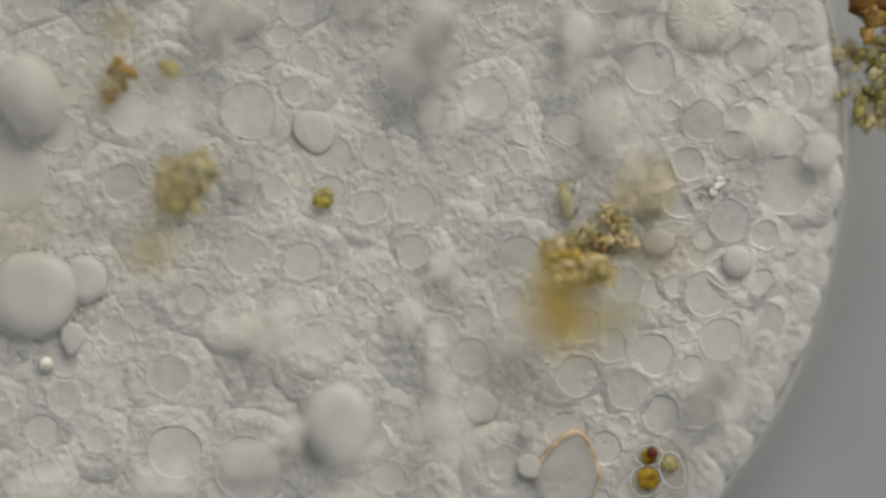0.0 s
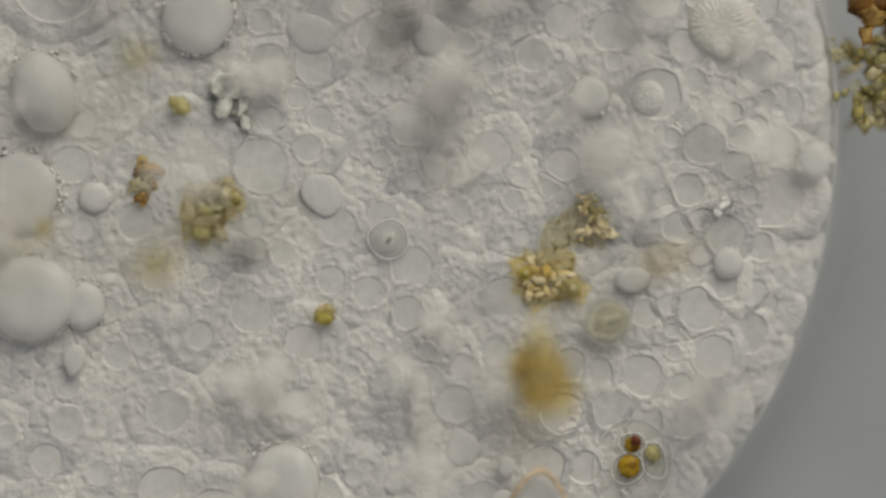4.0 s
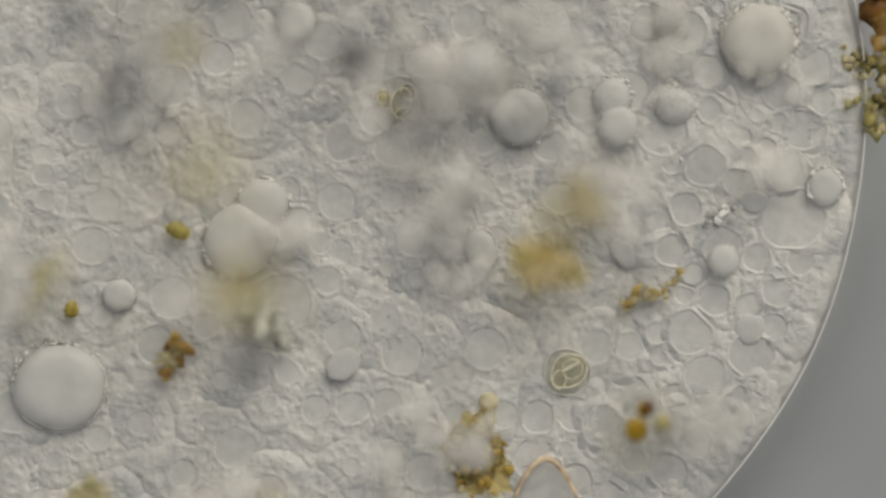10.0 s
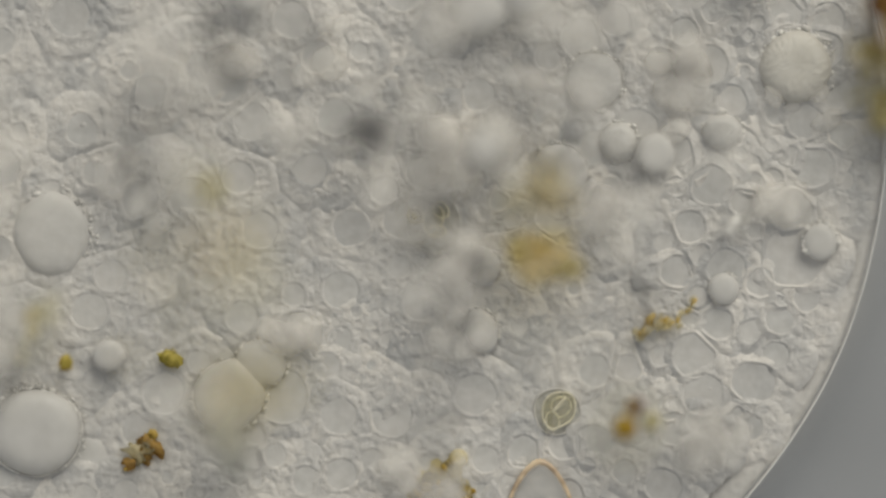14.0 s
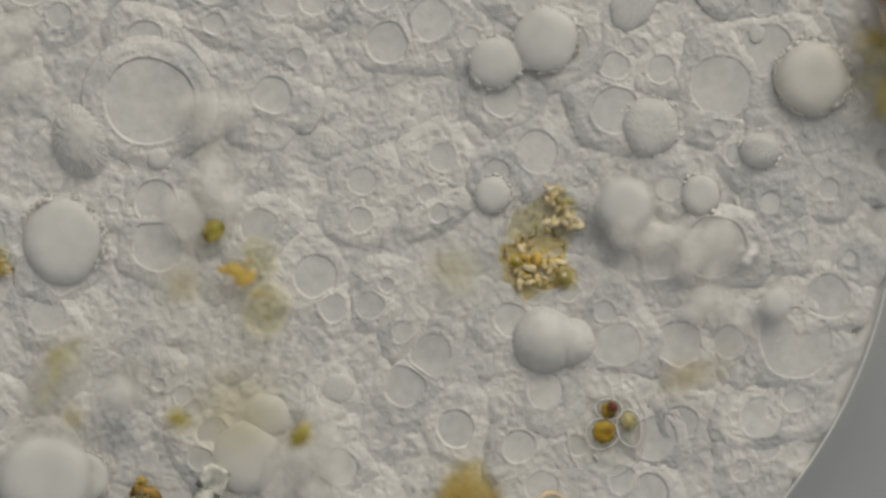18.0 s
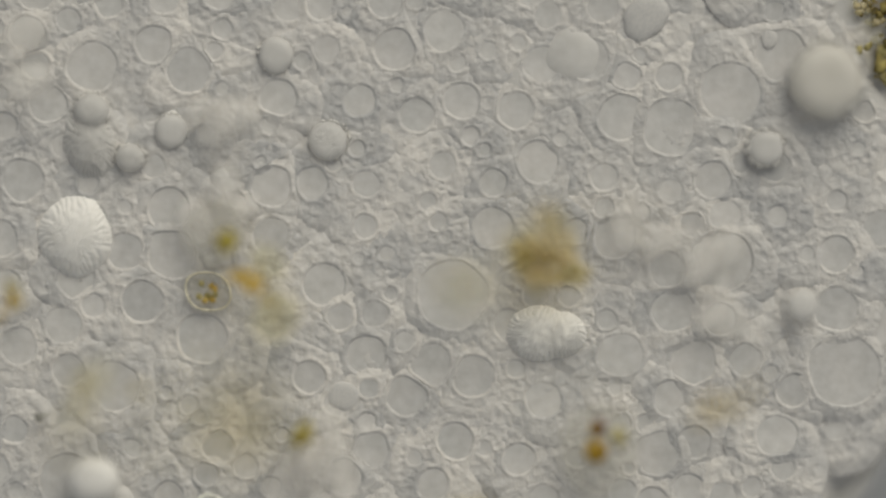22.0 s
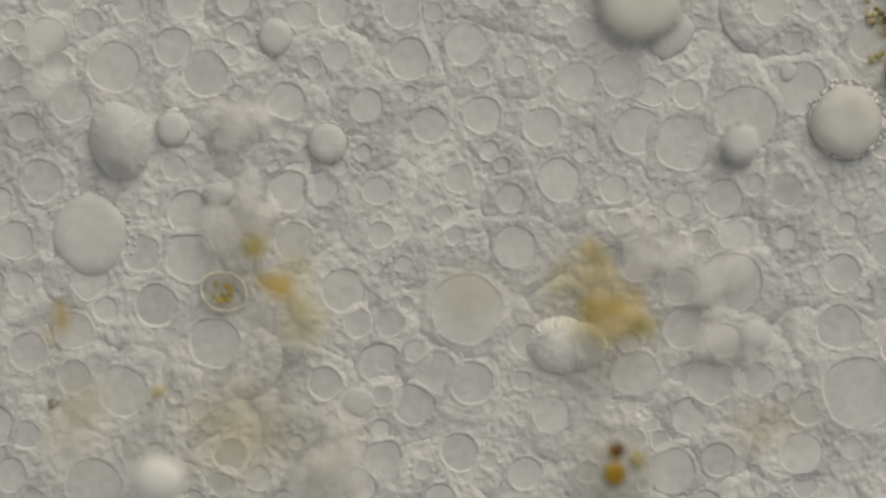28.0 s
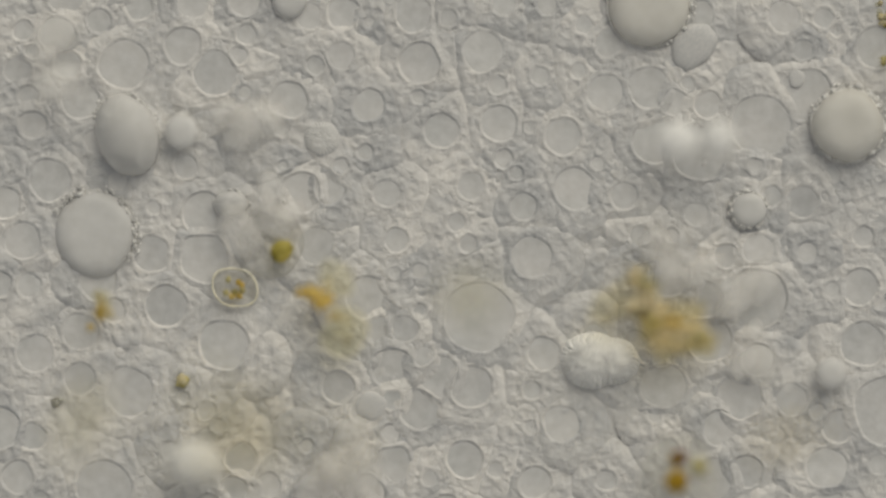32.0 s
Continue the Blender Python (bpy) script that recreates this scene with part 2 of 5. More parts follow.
track("triple_alga", (0, 1160, 830, 0), (1.5, 1143, 826, 0), (3, 1128, 818, 0, -3), (6, 1132, 790, 0, -8), (7.5, 1138, 776, 0.01, -10), (9, 1145, 757, 0.02, -15), (11, 1140, 742, 0.05, -20), (13, 1130, 740, 0.06, -20), (14.5, 1120, 745, 0.06, -20),
      (17, 1105, 745, 0.05, -15), (18, 1085, 750, 0, -10), (19, 1076, 752, 0, -10), (20, 1070, 762, 0.016), (21, 1068, 772, 0.045), (23, 1066, 786, 0.055), (25, 1070, 800, 0.06), (28, 1100, 820, 0.035), (30, 1150, 826, 0.045), (32, 1208, 832, 0.05))
track("budding_cell", (0, 1090, 560, .1), (3, 1082, 560, .04), (6, 1052, 612, .0), (7.5, 1040, 630, 0, 5), (9, 1022, 645, 0, 10), (11, 990, 678, 0, 20), (13, 986, 714, 0, 30), (14.5, 987, 735, 0, 35), (16, 1000, 745, .02), (17, 1015, 752, -.03), (19, 1040, 775, -.09), (32, 1060, 800, -.09))
track("arched_shell", (0, 1005, 840, 0, -12), (3, 962, 900, .02, -6), (6, 945, 912, 0), (7.5, 955, 905, 0), (9, 966, 898, 0), (11, 965, 882, 0), (13, 960, 888, 0), (14.5, 955, 898, 0), (17, 975, 935, .0), (32, 975, 1010, 0))
track("corner_vacuole", (0, 1240, 32, -0.015), (3, 1272, 42, -0.017), (6, 1286, 52, -0.01), (7.5, 1296, 62, 0.015), (9, 1325, 63, 0.006), (11, 1358, 85, 0.008), (13, 1397, 105, -0.008), (14.5, 1412, 125, -0.008), (17, 1430, 135, -0.006), (18, 1436, 138, 0.006), (19, 1440, 145, 0.006),
      (20, 1446, 142, -0.004), (21, 1452, 142, -0.015), (23, 1470, 152, 0.075), (25, 1482, 172, 0.085), (27, 1494, 205, 0.02), (28, 1498, 215, 0.0), (30, 1500, 220, 0.003), (32, 1500, 222, 0.006))
track("rim_vacuole", (0, 1452, 270, 0.02), (3, 1443, 285, 0.02), (6, 1436, 285, 0.012), (7.5, 1455, 275, 0.01), (9, 1458, 302, 0), (11, 1462, 360, 0.01), (13, 1460, 405, 0.025), (14.5, 1448, 438, 0.0), (17, 1448, 460, -0.01), (19, 1450, 500, -0.05), (32, 1500, 560, -0.06))
track("bright_flake", (0, 1262, 330, 0), (3, 1265, 362, .01), (6, 1278, 372, 0), (7.5, 1275, 385, .0), (9, 1282, 398, 0), (11, 1258, 362, .01), (13, 1272, 385, .03), (17, 1330, 430, .02), (19, 1310, 470, .02), (23, 1330, 500, -0.04), (32, 1400, 560, -0.06))
track("bead_vacuole", (0, 1306, 462, 0), (3, 1292, 466, 0), (6, 1286, 455, 0), (7.5, 1288, 442, .01), (9, 1282, 452, .02), (11, 1280, 470, 0.0), (13, 1280, 495, 0.0), (17, 1310, 545, .02), (19, 1425, 525, .03), (21, 1425, 535, .02), (23, 1405, 545, .03), (25, 1376, 553, .03), (28, 1335, 590, .03), (32, 1470, 660, .02))
track("golden_thread", (0, 1180, 440, 0.175), (5, 1180, 460, 0.105), (6, 1175, 470, 0.07), (7.5, 1150, 490, 0.035), (9, 1148, 502, 0.021), (11, 1150, 528, 0), (13, 1162, 555, 0.014), (14.5, 1178, 572, 0.014), (17, 1215, 635, 0.098), (19, 1230, 670, 0.112), (23, 1290, 720, 0.126), (28, 1350, 740, 0.175), (32, 1380, 760, 0.21))
track("rising_vacuole", (0, 700, -60, -0.03), (3, 790, -10, -0.02), (6, 872, 60, -0.004), (7.5, 885, 112, 0.018), (9, 905, 166, 0.012), (11, 936, 242, 0), (13, 970, 286, 0), (14.5, 1003, 315, 0), (17, 1085, 352, 0.0), (18, 1105, 365, 0.03), (19, 1145, 340, 0.015), (21, 1150, 345, 0), (23, 1110, 340, -0.05), (32, 1110, 350, -0.05))
track("round_vacuole", (0, 745, 20, -0.03), (3, 750, 40, -0.02), (6, 786, 126, .0), (9, 768, 192, 0), (11, 800, 180, -0.02), (13, 840, 432, .0), (14.5, 856, 475, 0), (17, 902, 535, -0.03), (19, 940, 580, -0.06), (21, 950, 590, -0.06), (32, 1040, 640, -0.06), flow=False)
track("oval_vacuole", (0, 835, 60, -0.05), (6, 846, 225, -0.04), (9, 858, 395, -0.012), (11, 843, 486, 0), (13, 846, 556, 0), (14.5, 858, 600, .0), (17, 893, 660, -0.03), (20, 880, 690, -0.06), (32, 830, 690, -0.06))
track("bean_vacuole", (0, 850, 20, -0.06), (11, 860, 330, -0.06), (14.5, 930, 500, -0.06), (17, 985, 575, -0.02), (18, 978, 602, 0.009), (19, 970, 597, 0.004), (20, 970, 592, 0.013), (21, 970, 590, 0.004), (23, 965, 592, 0.003), (25, 972, 602, 0.003), (28, 1005, 610, 0.004), (30, 1030, 622, 0.004), (32, 1062, 638, 0.004))
track("pearl_vacuole", (0, 800, -200, .1), (9, 840, 80, .1), (13, 850, 230, .1), (17, 876, 338, -0.01), (18, 872, 344, -0.006), (19, 878, 342, 0), (21, 868, 350, -0.012), (23, 862, 360, -0.04), (32, 900, 390, -0.06))
track("peanut_vacuole", (0, 780, -420, 0.06), (9, 830, -200, 0.06), (13, 880, -40, 0.06), (17, 925, 70, 0.0), (18, 925, 88, 0.006), (19, 930, 96, 0), (21, 958, 112, -0.014), (23, 985, 122, -0.03), (25, 1000, 130, -0.06), (32, 1100, 170, -0.06))
track("centre_vacuole", (0, 500, -200, 0), (9, 520, 0, 0.025), (13, 540, 150, -0.05), (17, 565, 240, -0.03), (19, 580, 260, -0.012), (21, 580, 250, 0), (25, 580, 250, 0), (28, 580, 253, 0), (30, 572, 254, -0.006), (32, 570, 245, -0.012))
track("food_heap", (0, 330, -460, 0.26), (6, 345, -220, 0.26), (9, 372, 90, 0.25), (11, 400, 425, 0.34), (13, 415, 440, 0.3), (14.5, 430, 460, 0.24), (17, 432, 480, 0.1), (18, 448, 505, 0.021), (19, 450, 512, 0), (20, 455, 515, 0.014), (21, 462, 515, 0.05), (23, 465, 520, 0.06), (25, 475, 522, 0.07), (28, 515, 525, 0.065), (30, 540, 535, 0.05), (32, 585, 545, 0.035))
track("grain_sac", (0, 230, -180, 0.14), (9, 299, 10, 0.14), (11, 350, 161, 0.14), (13, 370, 286, 0.126), (14.5, 372, 343, 0.105), (17, 370, 390, 0.042), (18, 370, 402, 0), (19, 372, 404, 0), (21, 390, 420, 0.035), (23, 400, 422, 0.07), (25, 412, 440, 0.112), (28, 445, 430, 0.063), (30, 468, 436, 0.028), (32, 492, 438, 0.007))
track("spotted_sac", (0, 180, 150, .3), (9, 240, 300, .3), (14.5, 310, 470, .25), (17, 320, 495, .15), (18, 325, 500, .08), (19, 332, 506, .02), (21, 360, 515, .0), (23, 371, 516, .0), (25, 371, 516, .04), (28, 396, 516, .0), (30, 402, 514, 0), (32, 416, 509, 0))
track("green_pip", (0, 480, 300, .3), (14.5, 522, 690, .25), (17, 531, 760, .08), (18, 531, 772, .04), (19, 530, 775, 0), (21, 530, 772, .04), (23, 545, 770, .1), (25, 560, 770, .2), (32, 600, 770, .3))
track("shore_alga", (0, 1580, 62, -.02), (3, 1578, 62, -.02), (6, 1578, 62, -.02), (9, 1592, 70, -.02), (11, 1600, 80, .03), (13, 1602, 70, .07), (17, 1616, 60, .08), (19, 1612, 20, .03), (21, 1615, -20, .0), (25, 1625, -10, .0), (32, 1660, 0, 0), flow=False)
track("first_swimmer", (0, 1900, 1500, .1), (.5, 1750, 1200, .1), (1, 1560, 800, .1, 0), (1.5, 1800, 380, .1, -20), (2, 2100, 100, .1), (6, 2600, -300, .1), (32, 2700, -300, .1), flow=False)
track("second_swimmer", (0, 2300, 1500, .02), (11, 2200, 1400, .02), (12, 1800, 1000, .02), (12.5, 1585, 795, .02), (13, 1880, 470, .02, -15), (13.5, 2050, 250, .02, -25), (14.5, 2400, 0, .02), (32, 2600, -300, .02), flow=False)
track("drifting_grain", (0, 2100, 1300, 0), (11, 2000, 1200, 0), (12.5, 1640, 700, 0), (13, 1559, 577, 0), (13.5, 1640, 430, 0), (14.5, 1800, 200, 0), (32, 1900, 100, 0), flow=False)
track("fuzzy_vacuole", (0, 1130, 90, -.04), (6, 1150, 190, -.01), (7.5, 1122, 190, -.004), (9, 1135, 188, .0), (11, 1030, 162, -.008), (13, 1062, 222, -.008), (14.5, 1110, 264, -.008), (17, 1160, 300, -.02), (19, 1200, 330, -.05), (32, 1250, 380, -.06), flow=False)
track("ragged_vacuole", (0, 1150, 160, -.05), (7.5, 1178, 200, -.02), (9, 1200, 208, -.006), (11, 1190, 168, -.01), (13, 1252, 226, -.008), (14.5, 1290, 236, -.008), (17, 1345, 272, -.006), (18, 1345, 266, -.006), (19, 1330, 292, -.01), (21, 1345, 310, -.03), (32, 1420, 380, -.06), flow=False)

track("glassy_bead", (0, 82, 645, 0), (1, 17, 650, 0), (2, -60, 660, 0), (32, -100, 680, 0), flow=False)
track("lens_vacuole", (0, 1165, 428, .004), (1, 1152, 455, 0), (3, 1130, 482, 0), (6, 1100, 526, .01), (9, 1075, 560, -0.02), (13, 1045, 610, -0.05), (17, 1060, 650, -0.06), (32, 1060, 660, -0.06), flow=False)
track("side_vacuole", (0, 1022, 60, .03), (3, 1040, 152, 0), (6, 1053, 196, 0), (9, 1080, 214, 0), (11, 1110, 235, .02), (13, 1147, 260, .02), (14.5, 1166, 280, .02), (17, 1222, 330, 0.0), (18, 1240, 345, -0.004), (20, 1270, 360, -0.03), (32, 1330, 420, -0.05), flow=False)
track("ring_cell", (0, 720, 130, .06), (3, 697, 328, 0), (6, 651, 627, 0), (7.5, 607, 748, 0), (9, 582, 845, 0), (11, 540, 960, 0), (32, 540, 1010, 0), flow=False)
track("straw_crystals", (0, 640, -330, .05), (6, 655, -60, .05), (7.5, 672, 30, .01), (9, 692, 125, 0), (11, 715, 236, 0), (13, 746, 348, 0), (14.5, 768, 408, .01), (17, 800, 470, .08), (32, 830, 520, .2), flow=False)
track("upper_vacuole", (0, 880, -160, -0.05), (9, 935, 20, -0.03), (11, 988, 72, -0.006), (13, 1022, 122, -0.006), (14.5, 1068, 155, -0.004), (17, 1130, 205, 0.02), (19, 1170, 240, -0.04), (32, 1230, 300, -0.06), flow=False)
track("left_vacuole", (0, 120, -330, .06), (9, 140, -40, .06), (13, 234, 75, -0.05), (17, 298, 202, -0.03), (21, 302, 233, 0), (25, 305, 232, 0), (28, 306, 228, 0), (32, 322, 234, .02), flow=False)
track("top_left_vacuole", (0, 420, -300, .05), (13, 440, -40, .05), (17, 470, 80, -0.03), (21, 485, 108, -0.01), (23, 490, 85, 0), (25, 489, 80, 0), (28, 487, 65, -.004), (30, 498, 30, .0), (32, 512, 0, 0), flow=False)
track("beaded_vacuole", (0, 1180, 120, -0.06), (17, 1320, 290, -0.05), (19, 1335, 310, -0.02), (21, 1345, 310, .01), (23, 1360, 216, .01), (25, 1342, 232, 0), (28, 1312, 252, .02), (32, 1325, 372, .0), flow=False)
track("top_vacuole", (0, 1040, -260, .02), (23, 1110, -130, .02), (25, 1125, -70, .02), (28, 1132, -4, .02), (30, 1140, 8, 0), (32, 1148, 10, 0), flow=False)
track("amber_smear", (0, -120, 330, .1), (13, -60, 420, .06), (17, 6, 460, .0), (18, 10, 462, .0), (19, 12, 472, .02), (21, 30, 505, .05), (23, 42, 530, .06), (25, 72, 535, .07), (28, 122, 555, .06), (30, 160, 548, .04), (32, 192, 540, .03), flow=False)
track("straw_shard", (0, 200, 380, .2), (17, 240, 660, .15), (25, 262, 690, .07), (28, 280, 690, .03), (30, 298, 682, 0), (32, 322, 672, 0), flow=False)
track("dark_speck", (0, 40, 460, .2), (17, 60, 690, .1), (21, 70, 740, .02), (25, 85, 715, .02), (28, 95, 712, 0), (30, 96, 720, 0), (32, 101, 711, 0), flow=False)
track("wide_bowl", (0, 70, -190, .002), (3, 95, -80, .002), (5.5, 121, 10, .004), (7, 145, 38, .004), (8, 160, 50, .003), (9, 168, 62, -.006), (10, 175, 75, -.05), (32, 220, 200, -.07), flow=False)
track("wide_bowl_late", (0, 150, -200, -.07), (15, 235, 110, -.07), (16.5, 255, 145, -.03), (17, 262, 160, -.006), (18, 264, 179, .004), (18.5, 269, 181, .004), (19.4, 281, 184, .003), (19.9, 286, 185, -.02), (20.4, 290, 186, -.07), (32, 310, 190, -.07), flow=False)
track("clot_upper", (0, 60, -60, -.06), (17, 120, 150, -.06), (19, 140, 185, -.03), (21, 158, 196, 0), (23, 164, 196, .004), (25, 168, 194, .0), (27, 172, 190, -.05), (32, 176, 186, -.06), flow=False)
track("clot_lower", (0, 120, 20, -.06), (17, 200, 230, -.05), (19, 262, 282, -.004), (21, 240, 280, 0), (23, 228, 280, .003), (25, 234, 276, 0), (27, 240, 276, -.05), (32, 246, 276, -.06), flow=False)
track("tail_vacuole", (0, 200, 40, -.06), (17, 270, 250, -.05), (18, 280, 280, -.01), (19, 290, 290, 0), (20, 296, 288, -.01), (22, 300, 285, -.05), (32, 310, 285, -.06), flow=False)
track("white_clot", (0, 300, 60, -0.06), (13, 340, 250, -0.06), (21, 360, 330, -0.05), (28, 385, 345, -0.01), (30, 392, 358, -0.004), (32, 408, 362, -0.004), flow=False)
track("bright_puff", (0, 1100, -150, -.06), (20, 1180, 120, -.06), (25, 1192, 200, -.06), (28, 1200, 225, -.03), (29, 1205, 235, .05), (30, 1208, 242, .07), (32, 1235, 250, .07), flow=False)
track("low_puff", (0, 60, 520, -.08), (17, 75, 830, -.08), (19, 95, 862, -.05), (21, 150, 848, 0.02), (23, 180, 850, 0.05), (25, 215, 850, 0.055), (28, 282, 848, 0.06), (30, 318, 835, 0.06), (32, 345, 820, 0.06), flow=False)

# ---- mesh helpers ----
rng = random.Random(7)


def link_mesh(name, verts, faces, mat, parent=None, label="", smooth=True):
    me = bpy.data.meshes.new(name)
    me.from_pydata(verts, [], faces)
    me.materials.append(mat)
    if smooth:
        me.shade_smooth()
    ob = new(name, me)
    ob.parent = parent
    if label:
        ob["label"] = label
    return ob


def part(name, bm, mat, parent=None, label="", smooth=True):
    me = bpy.data.meshes.new(name)
    bm.to_mesh(me)
    bm.free()
    me.materials.append(mat)
    if smooth:
        me.shade_smooth()
    ob = new(name, me)
    ob.parent = parent
    if label:
        ob["label"] = label
    return ob


def dome(rx, ry, h, power=2.4, wobble=0.03, segs=44, rings=13, seed=0, below=0.7, rough=0.0, lobes=0.0):
    """A closed, flattened drop with a rounded rim: verts and faces. power 2 is a ball, 6 a flat-topped drop."""
    r = random.Random(seed)
    waves = [(k, r.uniform(-1, 1) * wobble / k ** 0.5, r.uniform(0, 6.28)) for k in (2, 3, 4, 5, 7)]
    verts, faces = [(0, 0, h)], []
    steps = [math.sin(math.pi / 2 * (i / rings)) ** (0.9) for i in range(1, rings + 1)]
    levels = [(s, 1) for s in steps] + [(s, -below) for s in reversed(steps[:-1])]
    for s, side in levels:
        z = h * side * max(0.0, 1 - s ** power) ** 0.5
        for j in range(segs):
            a = 2 * math.pi * j / segs
            w = 1 + sum(c * math.cos(k * a + p) for k, c, p in waves)
            x, y = rx * s * w * math.cos(a), ry * s * w * math.sin(a)
            lift = 0
            if rough:
                lift = (1 - s ** 6) * rough * (s * math.sin(34 * a + 13 * noise.noise((x * 26 + seed, y * 26, 0))) + 1.2 * noise.noise((x * 170, y * 170 + seed, z * 60)))
            verts.append((x, y, z + lift * (1 if side > 0 else 0)))
    verts.append((0, 0, -h * below))
    n = len(levels)
    for j in range(segs):
        faces.append((0, 1 + j, 1 + (j + 1) % segs))
        last = 1 + (n - 1) * segs
        faces.append((len(verts) - 1, last + (j + 1) % segs, last + j))
    for i in range(n - 1):
        a, b = 1 + i * segs, 1 + (i + 1) * segs
        for j in range(segs):
            k = (j + 1) % segs
            faces.append((a + j, b + j, b + k, a + k))
    return verts, faces


def drop(name, mat, rx, ry=None, h=None, parent=None, label="", at=(0, 0, 0), turn=0, **more):
    ry = ry or rx
    h = h or 0.3 * min(rx, ry)
    verts, faces = dome(rx, ry, h, **more)
    c, s = math.cos(radians(turn)), math.sin(radians(turn))
    verts = [(x * c - y * s + at[0], x * s + y * c + at[1], z + at[2]) for x, y, z in verts]
    return link_mesh(name, verts, faces, mat, parent, label)


def lump(bm, x, y, z, r, seed, squash=0.7, rough=0.3, detail=2, stretch=1.0, turn=0.0):
    """An uneven grain added to a bmesh."""
    made = bmesh.ops.create_icosphere(bm, subdivisions=detail, radius=1)["verts"]
    c, s = math.cos(turn), math.sin(turn)
    for v in made:
        n = noise.noise(v.co * 1.7 + Vector((seed * 3.1, seed, 0))) + 0.5 * noise.noise(v.co * 4 + Vector((0, seed * 2.3, 5)))
        n += 0.3 * noise.noise(v.co * 9 + Vector((seed, 3, seed * 1.7)))
        k = r * (1 + rough * n)
        px, py = v.co.x * k * stretch, v.co.y * k
        v.co = Vector((x + px * c - py * s, y + px * s + py * c, z + v.co.z * k * squash))


def ring(name, mat, parent, rx, ry, thick, at, turn=0, label="", seed=0, wobble=.05):
    """A thin closed rim, a little uneven."""
    r = random.Random(seed)
    waves = [(k, r.uniform(-1, 1) * wobble / k ** .5, r.uniform(0, 6.28)) for k in (2, 3, 4)]
    verts, faces, segs = [], [], 48
    c, s = math.cos(radians(turn)), math.sin(radians(turn))
    for j in range(segs):
        a = 2 * math.pi * j / segs
        w = 1 + sum(q * math.cos(k * a + p) for k, q, p in waves)
        for b in range(6):
            t = thick * (.7 + .5 * noise.noise((math.cos(a) * 2, math.sin(a) * 2, seed + .5)))
            e = t * math.cos(b * 1.047)
            x, y = (rx * w + e) * math.cos(a), (ry * w + e) * math.sin(a)
            verts.append((at[0] + x * c - y * s, at[1] + x * s + y * c, at[2] + t * math.sin(b * 1.047)))
    for j in range(segs):
        a, b = j * 6, (j + 1) % segs * 6
        for i in range(6):
            k = (i + 1) % 6
            faces.append((a + i, b + i, b + k, a + k))
    return link_mesh(name, verts, faces, mat, parent, label)


def grain(name, mat, parent, x, y, r, seed, z=0.0, label="", **more):
    bm = bmesh.new()
    lump(bm, x, y, z, r, seed, **more)
    return part(name, bm, mat, parent, label)


def beads(parent, rx, ry, n, size, seed, mat=None, name="granule_coat", arc=(0, 360), turn=0, inner=0.9, outer=1.08, label="fine pale granules round the rim"):
    """Fine granules that cling round the rim of a drop, one piece."""
    r = random.Random(seed)
    bm = bmesh.new()
    spots = [r.uniform(*arc) for _ in range(max(2, n // 7))]
    c, s = math.cos(radians(turn)), math.sin(radians(turn))
    for i in range(n):
        a = radians(r.choice(spots) + r.gauss(0, 9))
        k = min(outer + .05, max(inner, r.gauss((inner + outer) / 2, (outer - inner) * .4)))
        x, y = rx * k * math.cos(a), ry * k * math.sin(a)
        lump(bm, x * c - y * s, x * s + y * c, r.uniform(-.005, .005), size * .8 * math.exp(r.gauss(0, .45)), seed + i, squash=0.8, detail=1, stretch=r.uniform(1, 2.2), turn=radians(turn) + a + 1.57)
    ob = part(name, bm, mat or M_FUZZ, parent, label)
    return tagged(ob, kind="stuff")


def thing(name, label, category, group=""):
    return tagged(new(name), label, category, group)


# ---- the slide, and the cell's body on it ----
def build_slide():
    bm = bmesh.new()
    bmesh.ops.create_grid(bm, x_segments=8, y_segments=8, size=60)
    low = bmesh.ops.extrude_face_region(bm, geom=bm.faces[:])["geom"]
    for v in low:
        if isinstance(v, bmesh.types.BMVert):
            v.co.z -= 0.5
    for v in bm.verts:
        v.co.z -= 0.36
    ob = part("ground", bm, M_GLASS, None, smooth=False)
    tagged(ob, "grey glass microscope slide under a film of water", "ground", kind="structure")


CELL = 1.004


